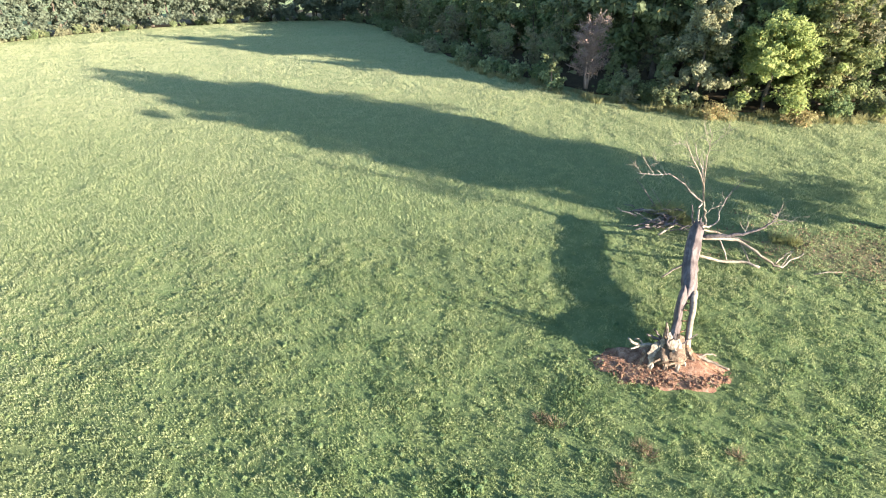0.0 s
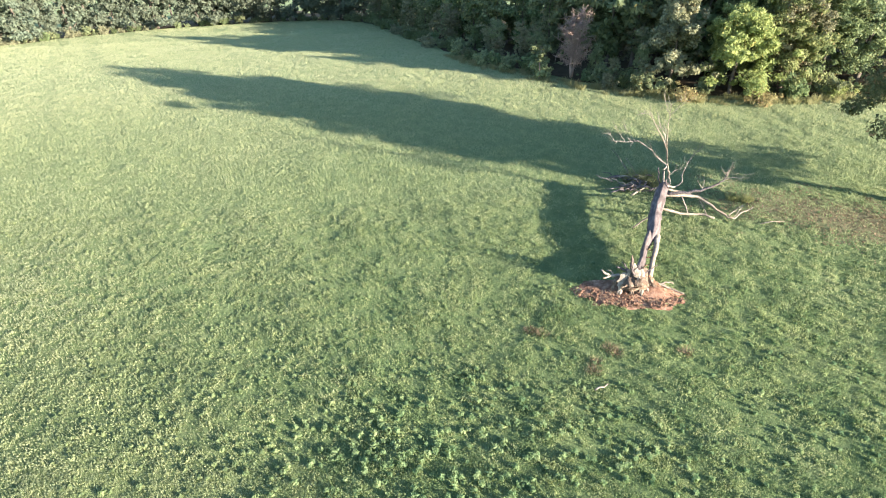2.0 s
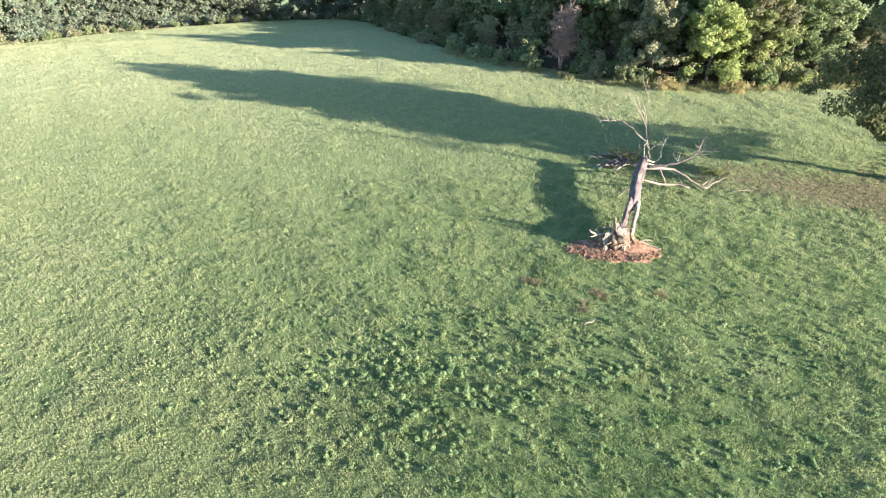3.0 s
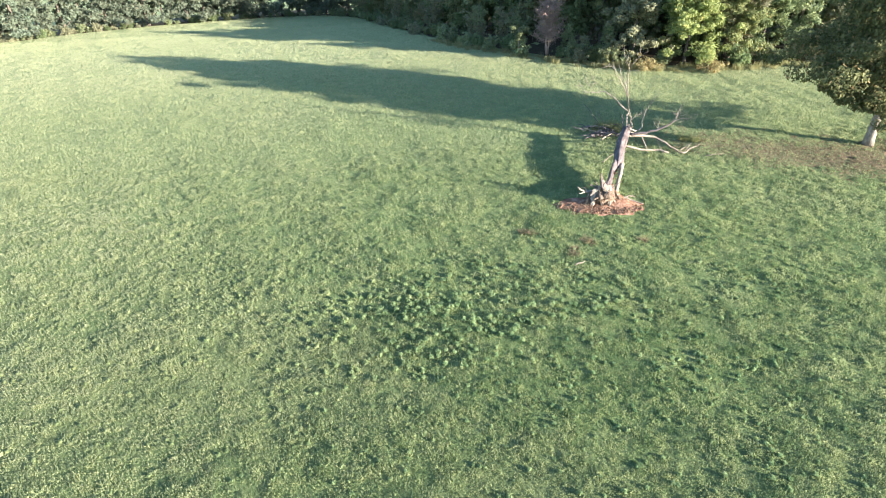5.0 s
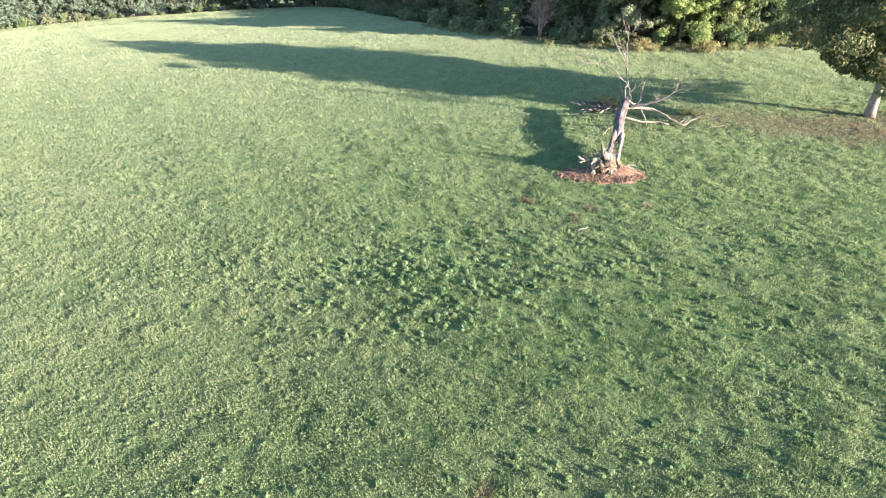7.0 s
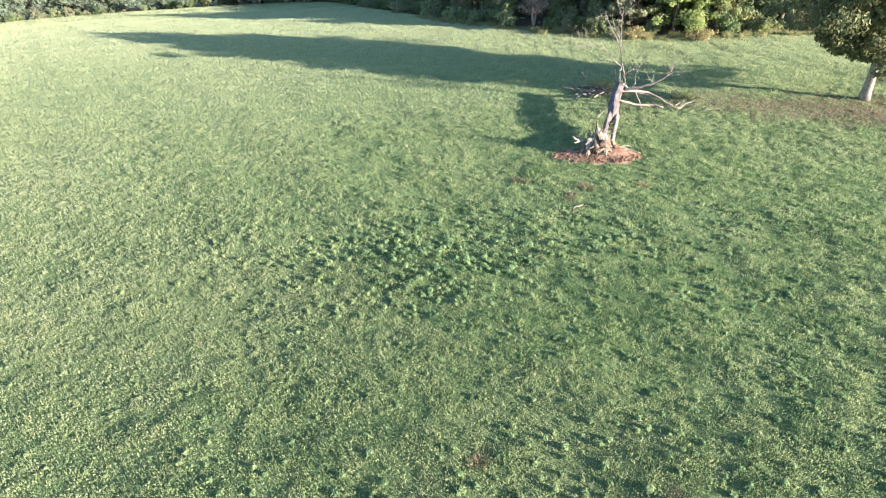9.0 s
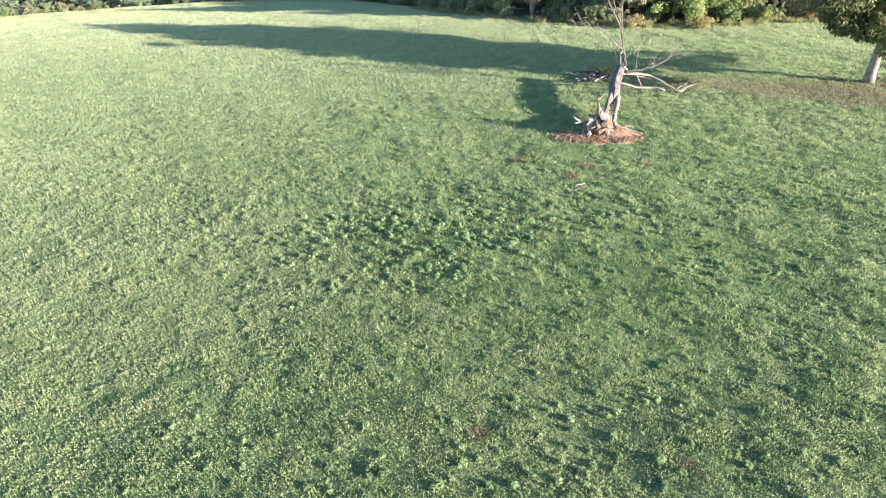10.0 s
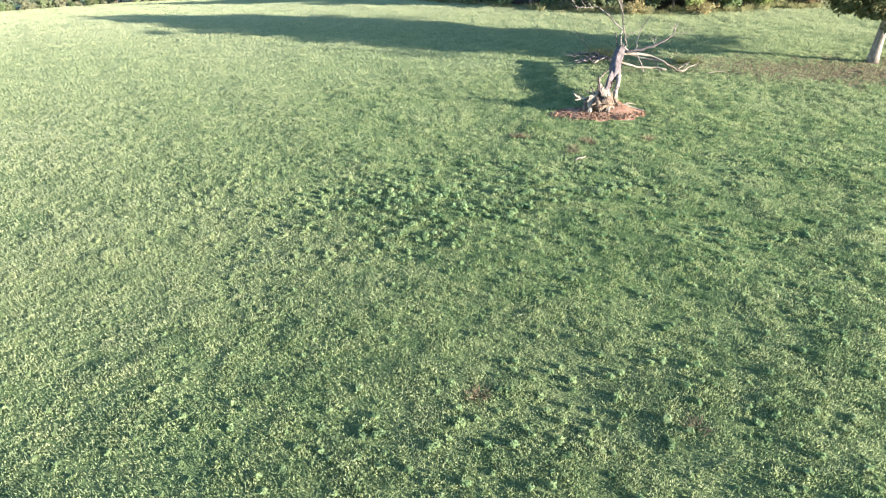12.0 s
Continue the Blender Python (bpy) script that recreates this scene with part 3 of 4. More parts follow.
def grass(y0, y1, tufts, each, carpet, size, seed):
    """One belt of the sward: domed tufts of blades in a carpet of small leaves."""
    gen = np.random.default_rng(seed)
    tx, ty = scatter(y0, y1, tufts, gen)
    lush = 0.3 * value_noise(tx, ty, 2.3, 11) + 0.35 * value_noise(tx, ty, 0.9, 12) + 0.35 * value_noise(tx, ty, 0.55, 13)
    ok = gen.random(len(tx)) < 0.2 + 1.1 * lush
    tx, ty, lush = tx[ok], ty[ok], lush[ok]
    big = (0.35 + 1.25 * lush ** 1.5) * gen.lognormal(0, 0.18, len(tx))
    k = np.repeat(np.arange(len(tx)), each)
    a, q = gen.uniform(0, 2 * np.pi, len(k)), np.sqrt(gen.random(len(k)))
    r = 0.27 * big[k] * (0.65 + 0.35 * size) * q
    px, py = tx[k] + np.cos(a) * r, ty[k] + np.sin(a) * r
    dome = 0.15 * big[k] * (0.7 + 0.3 * size) * (1.05 - q ** 2)
    ok = keep(px, py, gen)
    leafy = ok & (gen.random(len(k)) < 0.45)
    ok &= ~leafy
    n = ok.sum()
    out = 0.6 * dome * (0.3 + q)
    one = blades(px[ok], py[ok], dome[ok] * gen.uniform(0.6, 1.25, n), (0.01 + 0.01 * gen.random(n)) * size, (np.cos(a) * out)[ok] + gen.normal(0, 0.03, n), (np.sin(a) * out)[ok] + gen.normal(0, 0.03, n), gen)
    one = np.concatenate([one, leaflets(px[leafy], py[leafy], dome[leafy] * gen.uniform(0.3, 1.0, leafy.sum()), 0.072 * size, gen)])
    cx, cy = scatter(y0, y1, carpet, gen)
    ok = keep(cx, cy, gen)
    cx, cy = cx[ok], cy[ok]
    deep = 0.015 + 0.1 * (0.4 * value_noise(cx, cy, 0.9, 12) + 0.6 * value_noise(cx, cy, 0.55, 13)) ** 1.5
    if y0 >= 30:
        hi = (0.06 + 0.15 * (0.5 * value_noise(cx, cy, 0.9, 12) + 0.5 * value_noise(cx, cy, 0.55, 13))) * gen.uniform(0.75, 1.3, len(cx))
        return np.concatenate([one, blades(cx, cy, hi, (0.01 + 0.008 * gen.random(len(cx))) * size, gen.normal(0, 0.07, len(cx)), gen.normal(0, 0.07, len(cx)), gen)])
    low = gen.random(len(cx)) < 0.5
    two = leaflets(cx[low], cy[low], deep[low] * gen.random(low.sum()) ** 0.6, 0.067 * size, gen)
    cx, cy, deep = cx[~low], cy[~low], deep[~low]
    three = blades(cx, cy, (0.035 + deep) * gen.uniform(0.8, 1.5, len(cx)), (0.009 + 0.006 * gen.random(len(cx))) * size, gen.normal(0, 0.06, len(cx)), gen.normal(0, 0.06, len(cx)), gen)
    return np.concatenate([one, two, three])


def rough(y0, y1, per, size, seed):
    """Coarser cover round about, thinning out away from the belts above."""
    gen = np.random.default_rng(seed)
    n = int(150 * (y1 - y0) * per)
    x, y = gen.uniform(-75, 75, n), gen.uniform(y0, y1, n)
    ok = (np.abs(x + 1.5) > 0.75 * np.maximum(y, -12) + 19) | (y < -9)
    ok &= gen.random(n) < np.clip(1.3 - np.hypot(x, np.minimum(y + 9, 0)) / 75, 0, 1)
    ok &= keep(x, y, gen)
    return leaflets(x[ok], y[ok], 0.1 * gen.random(ok.sum()), 0.09 * size, gen)


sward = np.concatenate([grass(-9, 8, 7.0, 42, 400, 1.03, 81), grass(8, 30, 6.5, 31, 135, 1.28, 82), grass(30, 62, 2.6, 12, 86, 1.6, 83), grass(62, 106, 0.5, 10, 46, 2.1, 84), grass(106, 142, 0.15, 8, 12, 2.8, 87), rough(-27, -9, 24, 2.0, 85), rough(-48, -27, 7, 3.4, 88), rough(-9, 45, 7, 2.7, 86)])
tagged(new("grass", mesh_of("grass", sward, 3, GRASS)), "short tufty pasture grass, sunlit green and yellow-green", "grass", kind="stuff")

# broad-leaved weeds: thick in one patch, thin elsewhere
gen = np.random.default_rng(90)
wx, wy = scatter(-9, 30, 8.5, gen)
thick = np.exp(-((wx + 2) / 10.5) ** 2 - ((wy - 8.0) / 4.6) ** 2) + 0.25 * np.exp(-((wx - 12) / 7) ** 2 - ((wy - 3) / 5) ** 2) + 0.45 * np.exp(-((wx - 0) / 12) ** 2 - ((wy + 5) / 3.0) ** 2)
ok = (gen.random(len(wx)) < 0.13 + 0.55 * thick * (0.35 + value_noise(wx, wy, 1.1, 15))) & keep(wx, wy, gen)
wx, wy = wx[ok], wy[ok]
tall = gen.uniform(0.11, 0.3, len(wx)) * (0.38 + 0.6 * thick[ok])
wc = np.stack([wx, wy, height(wx, wy) + tall * 0.55], 1)
tagged(new("pasture_weeds", mesh_of("pasture_weeds", leaf_cloud(wc, tall * 0.7, 44, 0.065, 2.2, 0.85, gen), 3, WEED)), "bushy broad-leaved weeds among the pasture grass", "weeds", kind="stuff")

# rank grass along the foot of the wood and behind the fallen tree
gen = np.random.default_rng(91)
bx, by = [], []
for x, y, lx, ly in along(EDGE[12:], 0.35):
    d = gen.uniform(-1.0, 1.2)
    bx.append(x + lx * d)
    by.append(y + ly * d)
bx, by = np.array(bx), np.array(by)
k = np.repeat(np.arange(len(bx)), 60)
hi = (gen.uniform(0.3, 1.0, len(bx)) * (0.4 + 0.8 * value_noise(bx, by, 3.0, 16)))[k] * gen.uniform(0.5, 1.2, len(k))
a, q = gen.uniform(0, 2 * np.pi, len(k)), gen.uniform(0, 0.45, len(k))
tagged(new("rank_grass", mesh_of("rank_grass", blades(bx[k] + np.cos(a) * q, by[k] + np.sin(a) * q, hi, 0.035 + 0 * hi, np.cos(a) * hi * 0.4, np.sin(a) * hi * 0.4, gen), 3, STRAW)), "tall dry grass along the foot of the wood", "grass", kind="stuff")

tuft_places = [(13.7, 32.0, 1.1), (14.3, 31.6, 1.0), (13.1, 32.2, 0.8), (14.6, 32.6, 0.8), (19.4, 28.6, 0.5), (20.2, 28.3, 0.5), (14.9, 31.0, 0.6)]
for x, y, s in tuft_places:
    n = 260
    a, q = gen.uniform(0, 2 * np.pi, n), gen.uniform(0, 0.42, n)
    hi = s * gen.uniform(0.45, 1.1, n)
    v = blades(x + np.cos(a) * q, y + np.sin(a) * q, hi, 0.018 + 0 * hi, np.cos(a) * hi * 0.5, np.sin(a) * hi * 0.5, gen) - np.array((x, y, z_at(x, y)))
    ob = tagged(new("grass_tuft", mesh_of("grass_tuft", v, 3, STRAW)), "tall tuft of uncut grass by the dead branches", "grass tuft", "uncut tufts")
    ob.matrix_basis = spot(x, y)

for x, y, s in [(7.05, 14.05, 0.3), (7.3, 13.7, 0.22), (10.56, 13.6, 0.3), (-1.72, -4.0, 0.2), (-1.9, -4.2, 0.16), (3.4, 15.6, 0.3), (3.9, 15.3, 0.25), (5.9, 12.6, 0.28), (6.2, 13.2, 0.2), (3.8, -5.9, 0.2)]:
    n = 110
    a, q = gen.uniform(0, 2 * np.pi, n), gen.uniform(0, 0.3, n)
    hi = s * gen.uniform(0.4, 1.1, n)
    v = blades(x + np.cos(a) * q, y + np.sin(a) * q, hi, 0.014 + 0 * hi, np.cos(a) * hi * 0.9, np.sin(a) * hi * 0.9, gen) - np.array((x, y, z_at(x, y)))
    ob = tagged(new("dead_clump", mesh_of("dead_clump", v, 3, LEAF_RUST)), "small brown clump of withered plants in the grass", "dead plant", "withered clumps")
    ob.matrix_basis = spot(x, y)

# ---------------------------------------------------------------- the fallen tree
FALL = Vector((9.8, 18.6, 0))
fallen = tagged(new("fallen_tree"), "uprooted dead tree, barkless grey trunk lying on the pasture", "fallen tree")
fallen.matrix_basis = Matrix.Translation(FALL)


def ridged(bm, pts, radii, sides, seed, deep=0.12, flat=1.0, jag=0.0):
    """A trunk with ridges that run along it; jag tears its far end."""
    r = random.Random(seed)
    ridge = [1 + deep * r.uniform(-1, 1) for _ in range(sides)]
    pts = [Vector(p) for p in pts]
    n = 4
    radii = [radii[i] + (radii[i + 1] - radii[i]) * k / n for i in range(len(pts) - 1) for k in range(n)] + [radii[-1]]
    pts = [a.lerp(b, k / n) for a, b in zip(pts, pts[1:]) for k in range(n)] + [pts[-1]]
    radii = [q * (1 + 0.16 * noise.noise((p.x * 1.7, p.y * 1.7, seed))) for q, p in zip(radii, pts)]
    pts = [p + Vector((noise.noise((p.y * 0.9, seed, 0.0)), 0, noise.noise((seed, p.y * 0.9, 3.0)))) * 0.09 for p in pts]
    rings = []
    for i, p in enumerate(pts):
        d = (pts[min(i + 1, len(pts) - 1)] - pts[max(i - 1, 0)]).normalized()
        u = d.cross(Vector((0, 0, 1))).normalized()
        v = u.cross(d)
        last = i == len(pts) - 1
        rings.append([bm.verts.new(p + u * math.cos(2 * math.pi * k / sides) * radii[i] * ridge[k] * r.uniform(0.95, 1.05) + v * math.sin(2 * math.pi * k / sides) * radii[i] * flat * ridge[k] * r.uniform(0.95, 1.05) + (d * jag * r.uniform(-1, 1) if last else Vector())) for k in range(sides)])
    for a, b in zip(rings, rings[1:]):
        for k in range(sides):
            bm.faces.new((a[k], a[(k + 1) % sides], b[(k + 1) % sides], b[k])).smooth = True
    bm.faces.new(rings[0][::-1])
    cap = bm.verts.new(sum((v.co for v in rings[-1]), Vector()) / sides - (pts[-1] - pts[-2]).normalized() * 0.25)
    for k in range(sides):
        bm.faces.new((rings[-1][k], rings[-1][(k + 1) % sides], cap))


def F(*pts):
    return [Vector(p) - FALL for p in pts]


def limb(name, pts, r0, r1, mat, sides=7, seed=0, label="", parent=None):
    pts = F(*pts)
    fine, n = [], 3
    for a, b in zip(pts, pts[1:]):
        fine += [a.lerp(b, k / n) for k in range(n)]
    fine.append(pts[-1])
    rr = random.Random(seed)
    fine = [p + Vector((rr.gauss(0, 1), rr.gauss(0, 1), rr.gauss(0, 1))) * 0.025 if 0 < i < len(fine) - 1 else p for i, p in enumerate(fine)]
    bm = bmesh.new()
    tube(bm, fine, [r0 + (r1 - r0) * i / (len(fine) - 1) for i in range(len(fine))], sides, 0.08, seed)
    return part(name, bm, mat, parent or fallen, label)


bm = bmesh.new()
ridged(bm, F((11.4, 21.9, 1.13), (11.65, 22.45, 1.2), (12.05, 23.55, 1.27), (12.45, 24.6, 1.33), (12.85, 25.5, 1.38), (13.6, 27.0, 1.46), (14.05, 27.9, 1.5), (14.35, 28.4, 1.55)), [0.1, 0.31, 0.36, 0.35, 0.36, 0.37, 0.35, 0.24], 26, 1, 0.17, 0.98, 0.4)
part("trunk", bm, DEADWOOD, fallen, "grey weathered trunk with a jagged broken end")
bm = bmesh.new()
ridged(bm, F((9.7, 18.85, 0.65), (10.1, 19.75, 0.72), (10.48, 20.55, 0.8), (10.92, 21.45, 0.92), (11.42, 22.4, 1.1), (11.65, 22.9, 1.2)), [0.3, 0.2, 0.18, 0.19, 0.2, 0.1], 16, 2, 0.14, 2.1)
part("slab", bm, DEADWOOD, fallen, "thick half of the split trunk")
bm = bmesh.new()
ridged(bm, F((10.3, 18.65, 0.3), (10.6, 19.35, 0.6), (11.02, 20.25, 0.88), (11.56, 21.45, 1.05), (11.85, 22.3, 1.17), (12.0, 22.8, 1.2)), [0.22, 0.15, 0.15, 0.16, 0.18, 0.1], 12, 3, 0.14, 1.0)
part("slab", bm, BLEACHED, fallen, "pale thin half of the split trunk")
for i in range(4):
    a = Vector((10.3, 19.4, 0.75)).lerp(Vector((11.5, 22.2, 1.05)), 0.15 + 0.22 * i)
    limb("splinter", [a + Vector((-0.1, 0, 0.1 * (i % 3))), a + Vector((0.4, 0.2 - 0.2 * (i % 2), 0.05))], 0.04, 0.015, TORN, 5, 200 + i, "orange rotten heartwood")

# torn root plate and roots
bm = bmesh.new()
ridged(bm, F((9.5, 18.75, 0.5), (9.45, 18.15, 0.3), (9.45, 18.4, 0.45), (9.55, 18.7, 0.6), (9.8, 19.1, 0.72), (10.1, 19.5, 0.82)), [0.08, 0.5, 0.64, 0.6, 0.45, 0.3], 24, 5, 0.35, 0.8)
part("root_plate", bm, ROOTWOOD, fallen, "torn brown root plate facing the pit")


def torn_slab(pts, wide, thick, mat, seed, label):
    """A flat, splintered slab of root wood along a line."""
    r = random.Random(seed)
    fine = []
    q = F(*pts)
    for a, b in zip(q, q[1:]):
        fine += [a.lerp(b, k / 4) for k in range(4)]
    fine.append(q[-1])
    bm = bmesh.new()
    rows = []
    for i, p in enumerate(fine):
        t = i / (len(fine) - 1)
        w = wide * (0.55 + 0.45 * math.sin(math.pi * min(1, 0.25 + t))) * r.uniform(0.5, 1.25)
        d = (fine[min(i + 1, len(fine) - 1)] - fine[max(i - 1, 0)]).normalized()
        u = d.cross(Vector((0, -1, 0.25))).normalized()
        v = u.cross(d)
        rows.append([bm.verts.new(p + u * w * x + v * thick * y * r.uniform(0.6, 1.3)) for x, y in ((-0.5, 0), (-0.3, 0.5), (-0.05, 0.75), (0.2, 0.5), (0.5, 0.1), (0.3, -0.5), (-0.25, -0.5))])
    for a, b in zip(rows, rows[1:]):
        for k in range(7):
            bm.faces.new((a[k], a[(k + 1) % 7], b[(k + 1) % 7], b[k]))
    bm.faces.new(rows[0][::-1])
    bm.faces.new(rows[-1])
    bmesh.ops.recalc_face_normals(bm, faces=bm.faces)
    part("torn_root", bm, mat, fallen, label)


torn_slab([(9.3, 18.75, 1.75), (9.42, 18.55, 1.45), (9.62, 18.3, 1.0), (9.74, 18.05, 0.45), (9.72, 17.85, -0.05)], 0.4, 0.09, BLEACHED, 1, "tall pale splintered root slab")
torn_slab([(9.7, 18.7, 1.35), (9.85, 18.45, 1.0), (10.0, 18.3, 0.6), (10.15, 18.1, 0.2)], 0.36, 0.08, BLEACHED, 2, "pale splintered root slab")
torn_slab([(8.95, 18.75, 1.15), (8.75, 18.5, 0.85), (8.65, 18.3, 0.5), (8.6, 18.15, 0.05)], 0.5, 0.1, BLEACHED, 3, "broad pale root slab")
torn_slab([(9.2, 18.75, 1.35), (9.05, 18.55, 1.0), (8.98, 18.4, 0.6)], 0.3, 0.08, BLEACHED, 5, "pale splintered root slab")
torn_slab([(8.75, 18.8, 0.9), (8.45, 18.65, 0.65), (8.3, 18.5, 0.3), (8.25, 18.4, 0.05)], 0.3, 0.1, ROOTWOOD, 4, "torn brown root slab")
torn_slab([(10.3, 18.9, 0.75), (10.6, 18.55, 0.5), (11.0, 18.25, 0.3), (11.5, 18.0, 0.05)], 0.3, 0.12, TORN, 15, "torn orange root slab")
torn_slab([(9.3, 18.5, 0.8), (9.2, 18.2, 0.45), (9.2, 17.95, -0.05)], 0.3, 0.1, ROOTWOOD, 16, "torn brown root slab")
torn_slab([(9.3, 18.9, 1.2), (9.05, 18.75, 0.95), (8.8, 18.65, 0.6)], 0.35, 0.12, ROOTWOOD, 17, "torn brown root slab")
torn_slab([(10.3, 18.75, 0.8), (10.5, 18.45, 0.45), (10.65, 18.1, 0.2)], 0.35, 0.1, ROOTWOOD, 19, "torn brown root slab")
chips = random.Random(61)
for i in range(26):
    a = Vector((chips.uniform(8.65, 10.5), chips.uniform(18.05, 18.8), chips.uniform(0.15, 0.9)))
    d = Vector((chips.uniform(-0.7, 0.5), chips.uniform(-0.7, 0.1), chips.uniform(-0.2, 1.0))).normalized() * chips.uniform(0.2, 0.5)
    torn_slab([a - d * 0.5, a, a + d * 0.5], chips.uniform(0.05, 0.15), 0.05, (BLEACHED, ROOTWOOD, ROOTWOOD, BLEACHED)[i % 4], 40 + i, "")
roots = [
    ([(9.3, 18.9, 0.75), (8.8, 18.95, 0.85), (8.3, 18.9, 0.9), (7.9, 18.9, 1.05), (7.7, 19.05, 1.2)], 0.11, 0.05, BLEACHED),
    ([(8.5, 18.9, 0.87), (8.2, 19.05, 1.1), (8.0, 19.05, 1.15)], 0.05, 0.025, BLEACHED),
    ([(8.2, 18.9, 0.92), (7.95, 18.75, 0.85), (7.75, 18.7, 0.9)], 0.05, 0.03, BLEACHED),
    ([(9.3, 19.0, 0.85), (8.9, 19.2, 1.15), (8.6, 19.25, 1.25)], 0.08, 0.04, DEADWOOD),
    ([(9.4, 19.1, 0.85), (9.1, 19.3, 1.2), (8.9, 19.3, 1.5)], 0.06, 0.03, DEADWOOD),
    ([(9.5, 18.5, 0.9), (9.2, 18.35, 1.5), (9.05, 18.3, 2.0), (8.95, 18.2, 2.45)], 0.07, 0.03, DEADWOOD),
    ([(9.45, 18.95, 0.8), (9.32, 18.95, 1.4), (9.22, 18.92, 2.2)], 0.15, 0.035, ROOTWOOD),
    ([(9.6, 19.05, 0.8), (9.4, 19.0, 1.4), (9.3, 18.95, 2.0)], 0.07, 0.03, DEADWOOD),
    ([(9.2, 18.35, 1.5), (9.4, 18.3, 1.9), (9.45, 18.3, 2.05)], 0.035, 0.015, DEADWOOD),
    ([(9.6, 18.6, 0.9), (9.4, 18.6, 1.45), (9.15, 18.7, 1.75)], 0.06, 0.025, DEADWOOD),
    ([(9.8, 18.6, 1.05), (10.2, 18.7, 1.35), (10.7, 18.9, 1.5)], 0.045, 0.02, DEADWOOD),
    ([(10.4, 18.8, 0.5), (10.9, 18.6, 0.38), (11.5, 18.4, 0.25), (12.1, 18.05, 0.12)], 0.11, 0.04, BLEACHED),
    ([(10.9, 18.6, 0.38), (11.3, 18.75, 0.42), (11.75, 18.75, 0.3)], 0.06, 0.03, BLEACHED),
    ([(10.8, 18.4, 0.3), (11.3, 18.05, 0.2), (11.75, 17.8, 0.1)], 0.08, 0.03, TORN),
]
for i, (pts, r0, r1, mat) in enumerate(roots):
    limb("root", pts, r0, r1, mat, 7, 300 + i, {"bleached_bare_wood": "pale broken root", "torn_orange_wood": "torn orange root"}.get(mat.name, "grey dead root"))

